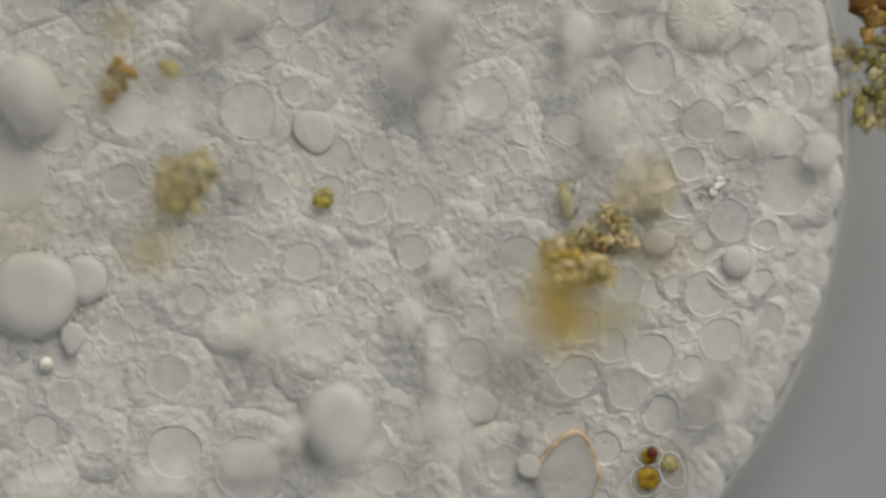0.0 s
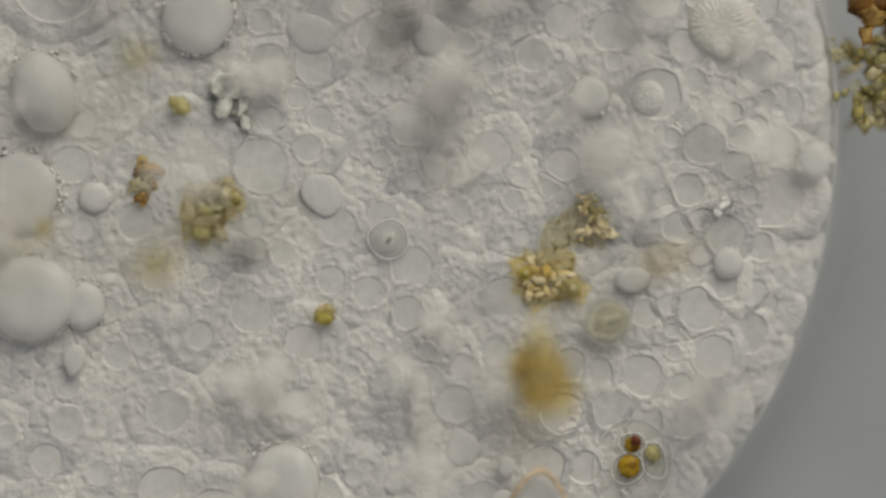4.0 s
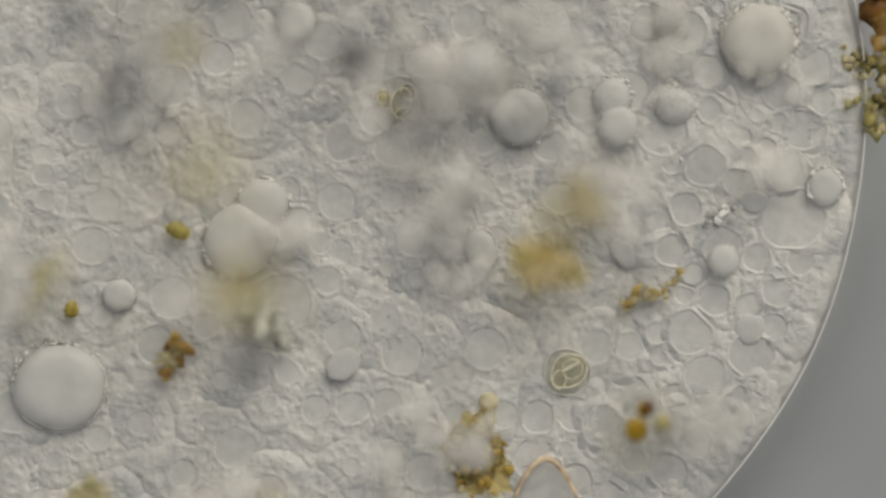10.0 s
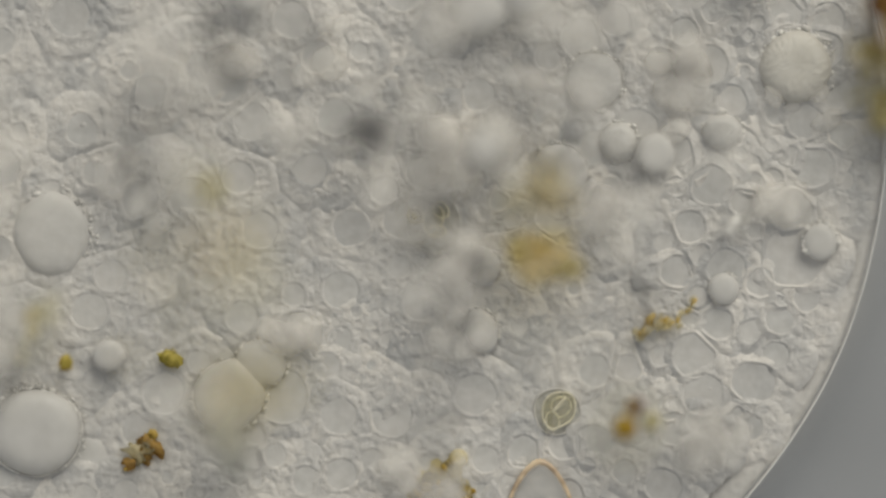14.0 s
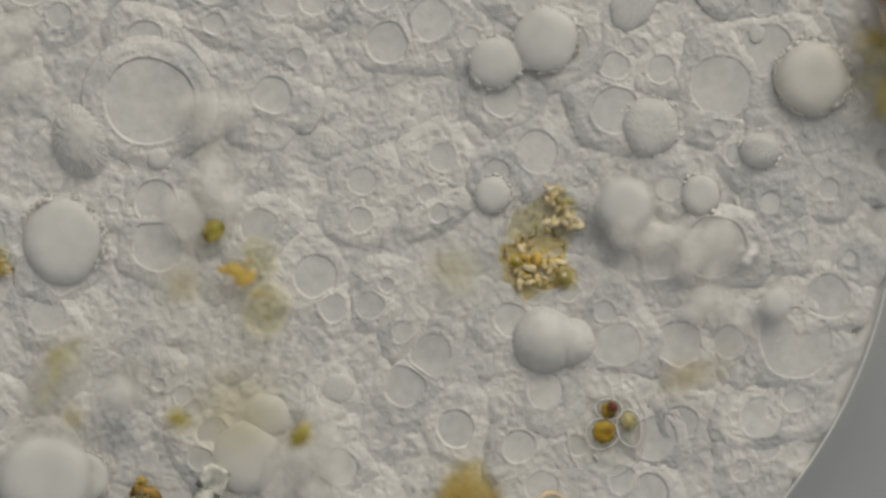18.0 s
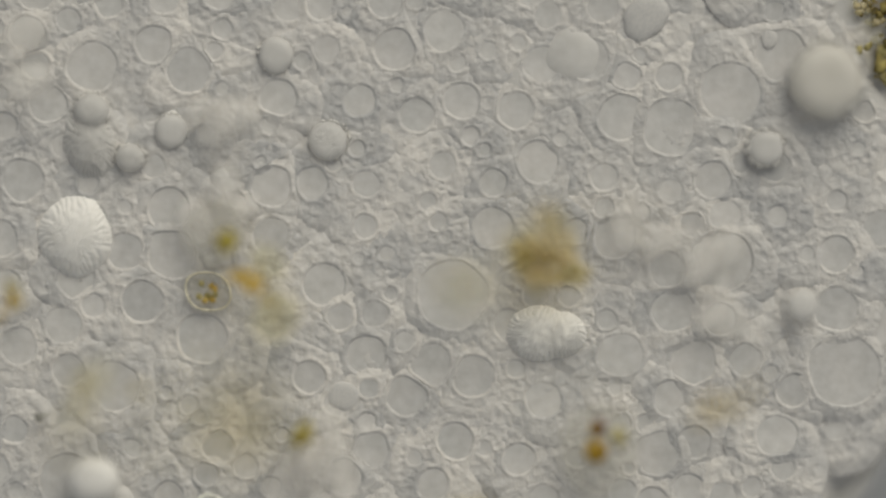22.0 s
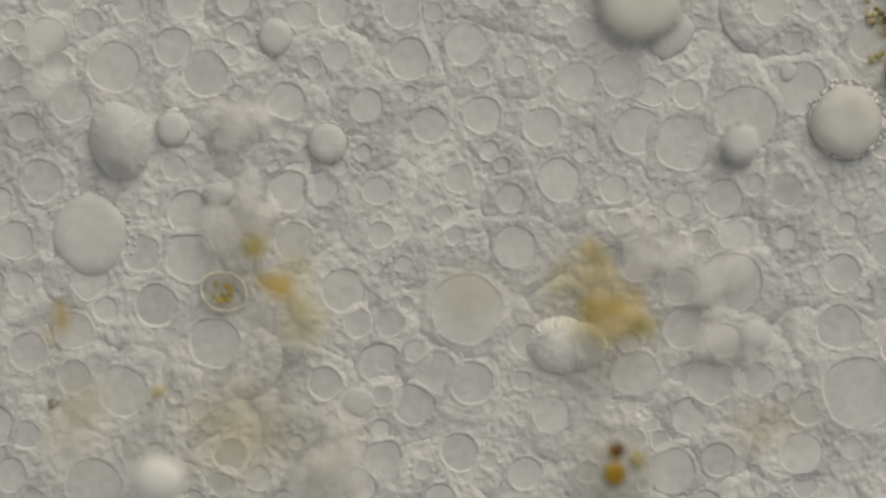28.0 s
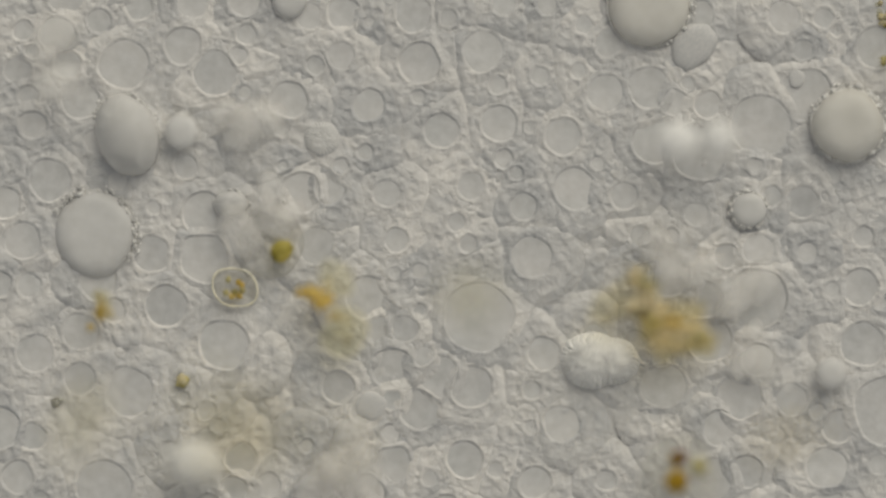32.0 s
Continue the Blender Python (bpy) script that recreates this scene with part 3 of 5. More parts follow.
def build_cell():
    """The round body: a thick flattened disc of cytoplasm with its skin."""
    cell = thing("cell_body", "large round translucent grey living cell packed with granules", "cell")
    segs = 240
    verts, faces = [], []
    profile = [(0.3, -.045), (.6, -.045), (.8, -.043), (.9, -.034), (.94, -.022), (.962, -.015), (.978, -.012), (.989, -.02), (.996, -.06), (1.0, -.16), (.998, -.22), (.985, -.29), (.96, -.33), (.9, -.35), (.3, -.358)]
    for k, z in profile:
        for j in range(segs):
            a = 2 * math.pi * j / segs
            w = CELL * k * (1 + 0.003 * math.sin(5 * a + 1) + 0.002 * math.sin(11 * a))
            x, y = w * math.cos(a), w * math.sin(a)
            verts.append((x, y, z + (0.008 * noise.noise((x * 9, y * 9, 3)) if z > -.1 and k < .97 else 0)))
    verts += [(0, 0, -.045), (0, 0, -.358)]
    for i in range(len(profile) - 1):
        for j in range(segs):
            k = (j + 1) % segs
            faces.append((i * segs + j, (i + 1) * segs + j, (i + 1) * segs + k, i * segs + k))
    last = (len(profile) - 1) * segs
    for j in range(segs):
        k = (j + 1) % segs
        faces.append((len(verts) - 2, j, k))
        faces.append((len(verts) - 1, last + k, last + j))
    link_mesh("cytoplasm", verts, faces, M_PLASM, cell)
    # the clear outer skin, a thin raised hem
    verts, faces = [], []
    ring = 8
    for j in range(segs):
        a = 2 * math.pi * j / segs
        w = CELL * (1 + 0.003 * math.sin(5 * a + 1) + 0.002 * math.sin(11 * a))
        for i in range(ring):
            b = 2 * math.pi * i / ring
            k = w * .991 + .0022 * math.cos(b)
            verts.append((k * math.cos(a), k * math.sin(a), -.007 + .006 * math.sin(b)))
    for j in range(segs):
        for i in range(ring):
            a, b = j * ring, ((j + 1) % segs) * ring
            k = (i + 1) % ring
            faces.append((a + i, b + i, b + k, a + k))
    link_mesh("membrane", verts, faces, M_MEMB, cell, "thin bright outer membrane")
    r = random.Random(77)
    bm = bmesh.new()
    for i in range(900):
        a, k = r.uniform(0, 6.28), .87 + .09 * r.random() ** .7
        z = float(np.interp(k, [p[0] for p in profile[:8]], [p[1] for p in profile[:8]]))
        q = r.choice((.002, .002, .003, .003, .004, .005, .007))
        lump(bm, CELL * k * math.cos(a), CELL * k * math.sin(a), z + .2 * q, q, i, squash=.45, rough=.25, detail=1 if q < .005 else 2, stretch=r.uniform(1, 1.5), turn=r.uniform(0, 3))
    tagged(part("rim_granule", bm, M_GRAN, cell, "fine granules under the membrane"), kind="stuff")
    return cell


# ---- vacuoles ----
def vacuole(name, label, mat, rx, ry=None, h=None, power=2.6, seed=0, coat=0, turn=0, size=.005, arc=(-40, 165), rough=0.0):
    ob = thing(name, label, "vacuole")
    h = 0.68 * h
    drop("body", mat, rx, ry, h, ob, seed=seed, power=1.5 * power, turn=turn, rough=rough, segs=150 if rough else 44, rings=26 if rough else 13)
    if coat:
        # rim granules; the extra ones at upper right also imitate a bright crescent
        beads(ob, rx, ry or rx, int(coat * 1.3), size * .45, seed, turn=turn, arc=arc, inner=.96, outer=1.12)
        beads(ob, rx, ry or rx, coat, size * .4, seed + 1, turn=turn, inner=.99, outer=1.05)
        if rx > .045:
            ring("rim", M_FUZZ, ob, rx * 1.035, (ry or rx) * 1.035, .0016, (0, 0, .001), turn=turn, seed=seed, label="thin pale rim", wobble=.012)
    return ob


def lobed(name, label, mat, lobes, coat=60, power=3.0, rough=0.0, tall=0.36):
    ob = thing(name, label, "vacuole")
    for i, (x, y, rx, ry, turn) in enumerate(lobes):
        drop("lobe", mat, rx, ry, tall * min(rx, ry), ob, at=(x, y, 0.001 * i), turn=turn, seed=i + 3, power=power, rough=rough, segs=150 if rough else 60, rings=24 if rough else 14)
    if coat:
        for x, y, rx, ry, turn in lobes:
            b = beads(ob, rx, ry, int(coat * 1.4), .0022, 5, turn=turn, inner=.98, outer=1.07)
            b.location = (x, y, 0)
    return ob


THINGS = {}
# degrees of roll, in place of a focus change: at 180 the folded side is up
ROLL = {"vacuole_c": [(0, 0), (19.4, 0), (19.5, 60), (19.6, 120), (19.7, 180), (26.3, 180), (26.4, 240), (26.5, 300), (26.6, 360), (32, 360)],
        "bean_vacuole": [(0, 0), (20.4, 0), (20.5, 60), (20.6, 120), (20.7, 180), (32, 180)]}


def folded_side(ob, rx, ry, h, x=0, y=0, seed=0, turn=0, rough=.0024):
    """The folded white top of a vacuole as another focus shows it, added underneath."""
    verts, faces = dome(rx, ry, h, power=2.0, seed=seed, below=.1, rough=rough, segs=150, rings=26)
    c, s = math.cos(radians(turn)), math.sin(radians(turn))
    verts = [(p * c - q * s + x, p * s + q * c + y, -z - .002) for p, q, z in verts]
    link_mesh("folded_side", verts, [tuple(reversed(f)) for f in faces], M_FOLD, ob, "white folded top at another focus, added underneath")


def build_vacuoles():
    T = THINGS
    T["vacuole_a"] = vacuole("vacuole", "pale egg-shaped vacuole with a granular rim", M_PALE, .055, .073, .09, 1.4, 1, 70, turn=17, size=.004, rough=.0036)
    T["vacuole_b"] = vacuole("vacuole", "large pale round vacuole with beads along its rim", M_PALE, .08, .077, .04, 2.8, 2, 110, size=.0045)
    T["vacuole_b_twin"] = vacuole("vacuole", "small pale vacuole pressed against a larger one", M_PALE, .04, .044, .026, 2.8, 3, 50, size=.004)
    T["vacuole_c"] = vacuole("vacuole", "big oval vacuole, smooth, with an added white folded face for another focus", M_PALE, .074, .079, .045, 4.2, 4, 130, size=.005)
    for b, up in zip([o for o in T["vacuole_c"].children if o.name.startswith("granule_coat")], (.019, -.019)):
        b.location.z, b.scale = up, (.95, .95, .8)
    folded_side(T["vacuole_c"], .074, .079, .05, seed=4)
    T["twin_vacuole"] = lobed("double_vacuole", "two merged pale vacuoles with a beaded rim", M_PALE, [(.03, .062, .045, .042, 0), (-.006, -.01, .063, .066, 0)], 90)
    T["dark_vacuole"] = vacuole("vacuole", "dull dark-grey round vacuole, blurred", M_DIM, .064, .068, .04, 2.2, 6, 60)
    T["small_vacuole"] = vacuole("vacuole", "small round grey vacuole", M_FLUID, .03, .028, .016, 2.5, 7, 20, size=.003)
    T["amber_vacuole"] = vacuole("vacuole", "flat amber-tinted round vacuole", M_TINT, .06, .057, .014, 6, 8)
    T["corner_vacuole"] = vacuole("vacuole", "large pale round vacuole ringed with coarse granules", M_STONE, .063, .064, .045, 2.7, 9, 170, size=.006, rough=.0014)
    T["rim_vacuole"] = vacuole("vacuole", "small vacuole thickly ringed with beads near the cell's rim", M_PALE, .03, .033, .018, 2.6, 10, 60, size=.0055)
    T["bead_vacuole"] = vacuole("vacuole", "small glossy round vacuole, light above and dark below", M_PALE, .027, .028, .02, 2.1, 11, 14, size=.004)
    T["rising_vacuole"] = vacuole("vacuole", "round grey vacuole with a few rim granules", M_FLUID, .05, .05, .026, 2.8, 12, 60, size=.005)
    T["round_vacuole"] = vacuole("vacuole", "small round grey vacuole among folds", M_FLUID, .034, .036, .02, 2.6, 13, 30, size=.004)
    T["oval_vacuole"] = vacuole("vacuole", "small clear oval vacuole outlined by granules", M_PALE, .029, .04, .018, 3, 14, 70, turn=12, size=.0038, )
    T["bean_vacuole"] = lobed("vacuole", "large smooth bean-shaped pale vacuole", M_FLUID, [(.03, -.004, .048, .045, 0), (-.015, 0, .058, .06, 15)], 110, 2.0, .0006, .8)
    for x, y, q in ((.024, .002, .05), (-.014, 0, .06)):
        folded_side(T["bean_vacuole"], q, q * .9, .044, x, y, seed=int(q * 1000), rough=.0036)
    T["pearl_vacuole"] = vacuole("vacuole", "small pearl-like vacuole with a beaded edge", M_PALE, .032, .033, .02, 2.4, 16, 36, size=.0045)
    T["peanut_vacuole"] = lobed("double_vacuole", "two merged vacuoles, one smooth and one fuzzy", M_PALE, [(-.048, -.022, .047, .045, 10), (.04, .018, .058, .056, 15)], 90)
    T["fuzzy_vacuole"] = vacuole("vacuole", "small fuzzy bright vacuole with a rough top", M_PALE, .034, .036, .034, 2.2, 41, 50, size=.005, rough=.001)
    T["ragged_vacuole"] = vacuole("vacuole", "ragged fuzzy vacuole with a dark side", M_PALE, .036, .032, .036, 2.1, 42, 60, size=.0055, rough=.0013)
    T["glassy_bead"] = vacuole("glassy_bead", "tiny glassy bead with a dark outline", M_CRYST, .014, .014, .016, 2, 31)
    T["lens_vacuole"] = vacuole("vacuole", "small lens-shaped grey vacuole with a bright edge", M_PALE, .031, .023, .018, 2.8, 32, 20, size=.003)
    T["side_vacuole"] = vacuole("vacuole", "small round pale vacuole with granules on its rim", M_PALE, .034, .036, .02, 2.8, 33, 40, size=.004)
    T["upper_vacuole"] = vacuole("vacuole", "bright round vacuole with a rough top", M_PALE, .05, .052, .034, 2.4, 34, 60, size=.005, rough=.0009)
    T["left_vacuole"] = vacuole("vacuole", "small smooth round vacuole in packed cytoplasm", M_PALE, .029, .031, .018, 2.6, 35, 24, size=.0035)
    T["top_left_vacuole"] = vacuole("vacuole", "small pale vacuole with a crescent shadow", M_PALE, .031, .033, .02, 2.6, 36, 26, size=.0035)
    T["beaded_vacuole"] = vacuole("vacuole", "small vacuole ringed with dark and bright beads", M_PALE, .031, .031, .018, 2.6, 37, 90, size=.0055, arc=(0, 360))
    T["top_vacuole"] = vacuole("vacuole", "large yellowish round vacuole with a granular edge", M_STONE, .072, .072, .036, 2.8, 38, 120, size=.005)
    T["clot_upper"] = vacuole("vacuole", "small white vacuole beside an egg-shaped one", M_PALE, .031, .03, .04, 2.1, 61, 40, size=.004, rough=.0012)
    T["clot_lower"] = vacuole("vacuole", "small white vacuole with a beaded rim", M_PALE, .026, .025, .03, 2.2, 62, 40, size=.004, rough=.001)
    T["tail_vacuole"] = vacuole("vacuole", "small round pale vacuole", M_PALE, .024, .023, .026, 2.2, 63, 30, size=.004)
    T["white_clot"] = vacuole("vacuole", "small ragged white vacuole", M_PALE, .03, .024, .03, 2.2, 39, 30, size=.004, rough=.0012)
    T["bright_puff"] = lobed("double_vacuole", "pair of bright white vacuoles, out of focus", M_FOLD, [(-.04, 0, .036, .034, 0), (.032, .004, .03, .032, 0)], 30, 2.2, .0008)
    T["low_puff"] = vacuole("vacuole", "bright white vacuole, out of focus", M_FOLD, .046, .04, .04, 2.1, 44, 30, size=.004, rough=.001)
    T["centre_vacuole"] = vacuole("vacuole", "small shiny round vacuole with a dark lower rim", M_PALE, .034, .035, .024, 2.4, 18, 30, size=.004, rough=.0008)


# ---- food and grains ----
def build_food():
    T = THINGS
    r = random.Random(21)

    def heap(name, label, count, spread, mats, size, sac=None, category="food vacuole", rough=.6, shells=4, mass=0.0):
        ob = thing(name, label, category)
        nuclei = [(0, 0)] + [(r.gauss(0, .45) * spread[0], r.gauss(0, .45) * spread[1]) for _ in range(3)]
        if sac:
            for i in range(2):
                bm = bmesh.new()
                x, y = nuclei[i]
                lump(bm, x, y, -.004, .5 * (sac[0] + sac[1]) * r.uniform(.45, .8), i + count, squash=.14, rough=.5, detail=3, stretch=r.uniform(1, 1.5), turn=r.uniform(0, 3))
                part("sac", bm, M_SAC, ob, "thin yellowish clear sac")
        fine = count > 5
        if mass:
            bm = bmesh.new()
            lump(bm, 0, 0, 0, mass * r.uniform(1.2, 1.5), 3 * count, squash=.22, rough=.75, detail=4, stretch=r.uniform(1, 1.5), turn=r.uniform(0, 3))
            part("food_mass", bm, M_STAIN, ob, "soft mottled mass")
        for i in range(int(count * 1.3) if fine else count):
            a, d, mat = r.uniform(0, 6.28), r.random() ** .6, mats[i % len(mats)]
            if fine:
                n = r.choice(nuclei)
                x, y = n[0] + r.gauss(0, .32) * spread[0], n[1] + r.gauss(0, .32) * spread[1]
            else:
                x, y = spread[0] * d * math.cos(a), spread[1] * d * math.sin(a)
            if shells and i % (3 * shells) == 3 and count > 5:
                drop("shell", M_SHELL, size * r.uniform(.8, 1.5), size * r.uniform(.6, 1), size * .4, ob, at=(x, y, r.uniform(.0, .007)), power=5, seed=i + count, turn=r.uniform(0, 180), wobble=.12)
                ring("shell_rim", M_RIM, ob, size * r.uniform(.8, 1.2), size * r.uniform(.6, 1), .0018, (x, y, .008), r.uniform(0, 180), seed=i)
                continue
            grain("grain", mat, ob, x, y, size * (r.choice((.2, .26, .32, .4, .5, .7)) if fine else r.uniform(.7, 1.05)), i + count, r.uniform(.0, .007), squash=.35, rough=1.2 * rough if fine else .35, detail=2 if fine else 3, stretch=r.uniform(1, 2), turn=r.uniform(0, 3))
        return ob

    T["rusty_clump"] = heap("food_particle", "rusty orange-brown ragged food clump", 13, (.02, .036), [M_RUST, M_RUST, M_STRAW, M_GOLD], .018, rough=.9, shells=0)
    T["olive_dot"] = heap("alga_grain", "small round olive alga grain", 3, (.006, .006), [M_OLIVE], .014, category="alga")
    T["green_dot"] = heap("alga_grain", "small round yellow-green alga in a clear vesicle", 3, (.006, .005), [M_LIME], .014, (.024, .022), "alga")
    T["yellow_clump_e"] = heap("food_vacuole", "blurred yellowish food remains in coils", 18, (.045, .05), [M_STRAW, M_OLIVE, M_STRAW], .016, (.06, .07))
    T["yellow_clump_f"] = heap("food_vacuole", "faint yellow clump of digested food", 7, (.03, .045), [M_STRAW, M_OLIVE], .014, (.045, .055))
    T["yellow_dot"] = heap("alga_grain", "yellow-green alga grain inside a pale round vesicle", 4, (.01, .01), [M_LIME, M_OLIVE], .011, (.028, .029), "alga")
    T["green_speck"] = heap("alga_grain", "tiny golden-green alga grain", 2, (.004, .004), [M_LIME, M_GOLD], .012, category="alga")
    t = T["diatom_sac"] = thing("food_vacuole", "clear oval food vacuole holding pale broken shells", "food vacuole")
    drop("sac", M_FILM, .046, .084, .012, t, at=(0, 0, -.008), power=3.5, seed=81, turn=-28, label="thin clear greyish sac")
    for i, (x, y, rx, ry, tn) in enumerate(((.02, .042, .01, .02, -50), (-.002, .03, .014, .012, 20), (-.004, 0, .011, .024, -28), (-.02, -.03, .01, .016, -20), (.012, .02, .007, .016, 30), (-.028, -.052, .008, .008, 0), (.03, .02, .006, .01, -10))):
        drop("shell", M_SHELL, rx, ry, .006, t, at=(x, y, .002), power=5, seed=i + 82, turn=tn, wobble=.1)
        ring("shell_rim", M_RIM, t, rx, ry, .0018, (x, y, .006), turn=tn, seed=i + 82, wobble=.1)
    for i in range(4):
        grain("grain", M_STRAW, t, r.uniform(-.02, .02), r.uniform(-.04, .045), .009, i + 5, .004, squash=.5, rough=.5, stretch=1.5, turn=i)
    # two ring-shaped algae and pale crumbs below, a stained strand of crumbs above, in one sac
    q = random.Random(77)
    t = T["food_cluster"] = thing("food_vacuole", "golden-yellow food vacuole with two round algae among pale crumbs", "food vacuole")
    bm = bmesh.new()
    lump(bm, .004, .0, -.002, .042, 60, squash=.2, rough=.75, detail=4, stretch=1.35, turn=-.2)
    part("food_mass", bm, M_GLAZE, t, "soft golden stain")
    for i, (x, y, w) in enumerate(((-.036, .008, .0125), (.047, -.019, .0165))):
        drop("alga", M_OLIVE if i else M_LIME, w, w * 1.04, w * .5, t, at=(x, y, .004), power=3, seed=64 + i, label="round olive-gold alga")
        ring("alga_rim", M_GOLD, t, w * .92, w * .96, w * .17, (x, y, .006), seed=66 + i, label="golden rim of an alga")
        drop("alga_core", M_CRUMB, w * .36, w * .3, w * .3, t, at=(x + .001, y + .002, .009), power=2.4, seed=68 + i)
    for i in range(44):
        n = ((-.012, .016), (.004, .006), (-.03, -.012), (.012, -.026), (.03, .004), (-.012, -.028), (-.026, .028))[i % 7]
        grain("grain", (M_CRUMB, M_CRUMB, M_CRUMB, M_CRUMB, M_GOLD, M_CRUMB)[i % 6], t, n[0] + q.gauss(0, .011), n[1] + q.gauss(0, .009), q.choice((.0025, .0032, .004, .005, .0068)), i + 300, q.uniform(.0, .008), squash=.45, rough=.9, detail=2, stretch=q.uniform(1, 2.6), turn=q.uniform(0, 3))
    t = T["food_strand"] = thing("food_vacuole", "khaki-stained clear food sac edged with yellow crumbs", "food vacuole")
    for i, (x, y, w, st, tn) in enumerate(((.004, .004, .03, 1.3, 1.3), (-.052, -.014, .02, 1.6, 1.4))):
        bm = bmesh.new()
        lump(bm, x, y, -.003, w, i + 70, squash=.2, rough=.75, detail=4, stretch=st, turn=tn)
        part("food_mass", bm, M_KHAKI, t, "soft khaki stain")
    for i in range(46):
        k = q.random()
        x, y = -.004 + .045 * k ** 1.3 + q.gauss(0, .006), .052 - .068 * k + q.gauss(0, .006)
        if i % 6 == 5:
            x, y = q.gauss(0, .012), q.gauss(-.004, .01)
        grain("grain", (M_CRUMB, M_CRUMB, M_CRUMB, M_OLIVE, M_CRUMB)[i % 5], t, x, y, q.choice((.002, .0028, .0036, .0046, .006)), i + 400, q.uniform(.0, .007), squash=.45, rough=1, detail=2, stretch=q.uniform(1, 2.8), turn=q.uniform(0, 3))
    for i, (x, y, rx, ry, tn) in enumerate(((.004, .048, .012, .005, 12), (.03, .012, .012, .006, -40), (.038, -.008, .006, .01, 15))):
        drop("shell", M_SHELL, rx, ry, .004, t, at=(x, y, .003), power=5, seed=i + 140, turn=tn, wobble=.1)
        ring("shell_rim", M_RIM, t, rx, ry, .0014, (x, y, .006), turn=tn, seed=i + 140, wobble=.1)
    ring("sac_rim", M_FUZZ, T["food_strand"], .068, .095, .0007, (-.014, -.038, -.002), seed=51, label="fine edge of the sac")
    T["yellow_cloud"] = heap("food_vacuole", "golden mottled food mass", 34, (.075, .055), [M_GOLD, M_GOLD, M_STRAW], .013, (.07, .05), shells=0, mass=.034)
    T["food_heap"] = heap("food_vacuole", "food vacuole with amber cells and clear shells", 9, (.065, .055), [M_STRAW, M_GOLD, M_STRAW, M_STRAW], .015)
    drop("clear_plate", M_SHELL, .04, .042, .008, T["food_heap"], at=(.025, -.042, .0), power=6, wobble=.12, seed=91, label="large clear faceted plate")
    ring("plate_rim", M_RIM, T["food_heap"], .041, .043, .0026, (.025, -.042, .005), seed=91, wobble=.12)
    drop("clear_plate", M_SHELL, .026, .036, .008, T["food_heap"], at=(.012, .052, .0), power=6, wobble=.14, seed=92, turn=35, label="bent clear shell")
    ring("plate_rim", M_RIM, T["food_heap"], .026, .036, .0024, (.012, .052, .005), seed=92, turn=35, wobble=.14)
    for i, (x, y, q) in enumerate(((-.03, .026, 20), (-.012, .012, -25))):
        drop("amber_cell", M_GOLD, .02, .013, .009, T["food_heap"], at=(x, y, .006), power=3, seed=93 + i, turn=-q, label="amber oval cell")
    T["amber_smear"] = heap("food_particle", "blurred amber smear of food", 9, (.026, .05), [M_STRAW, M_GOLD, M_STRAW], .014)
    T["straw_shard"] = heap("food_particle", "small ragged straw-coloured shard of shell", 4, (.012, .01), [M_STRAW, M_OLIVE], .009)
    t = T["straw_crystals"] = thing("food_particle", "pale clear shell and a yellow ring-shaped alga in a vesicle", "food particle")
    drop("vesicle", M_FILM, .05, .052, .01, t, at=(.006, -.006, -.007), power=5, seed=97, label="clear vesicle")
    ring("vesicle_rim", M_FUZZ, t, .05, .052, .0011, (.006, -.006, -.002), seed=97)
    ring("alga_rim", M_STRAW, t, .012, .0125, .0036, (-.026, .008, .003), seed=98, label="yellow ring")
    drop("alga_core", M_LIME, .007, .007, .004, t, at=(-.026, .008, .002), power=2.6)
    for i, (x, y, rx, ry, tn) in enumerate(((.006, .0, .017, .026, -18), (.02, .018, .012, .016, 30), (.012, -.02, .016, .01, 10))):
        drop("shell", M_SHELL, rx, ry, .006, t, at=(x, y, .001), power=5, seed=i + 120, turn=tn)
        ring("shell_rim", M_RIM, t, rx, ry, .0019, (x, y, .005), turn=tn, seed=i + 120)
    T["ring_cell"] = thing("ring_cell", "small pale cell inside a clear ring", "cell")
    drop("vesicle", M_CLEAR, .036, .034, .012, T["ring_cell"], at=(0, 0, -.004), power=6, seed=95)
    ring("vesicle_rim", M_MEMB, T["ring_cell"], .036, .034, .0016, (0, 0, .003), seed=95)
    drop("inner_cell", M_PALE, .02, .021, .009, T["ring_cell"], at=(0, 0, .0), power=2.6, seed=96)
    drop("streak", M_CRYST, .004, .012, .006, T["ring_cell"], at=(.003, .002, .008), turn=-30)
    T["golden_thread"] = thing("food_thread", "bent golden thread of food with a pale end", "food particle")
    for i in range(34):
        k = (i // 2) / 16
        wide = .010 - .005 * k
        grain("grain", (M_STRAW, M_GOLD, M_STRAW, M_SAC)[i % 4], T["golden_thread"], -.045 + .1 * k + r.gauss(0, wide * .6), -.035 + .06 * k + .012 * math.sin(k * 7) + r.gauss(0, wide * .8), wide * r.uniform(.35, .9), i, r.uniform(-.003, .004), squash=.5, rough=.7, stretch=1.6, turn=.7)
    T["grain_sac"] = thing("food_vacuole", "clear round vacuole with one yellow grain inside", "food vacuole")
    drop("sac", M_FILM, .058, .06, .012, T["grain_sac"], at=(-.012, .006, -.006), power=6, seed=4)
    grain("grain", M_LIME, T["grain_sac"], .008, -.006, .02, 5, .012)
    T["spotted_sac"] = thing("food_vacuole", "pale oval vacuole with golden spots and a bright rim", "food vacuole")
    drop("sac", M_FILM, .042, .034, .014, T["spotted_sac"], power=4, seed=6, turn=-25)
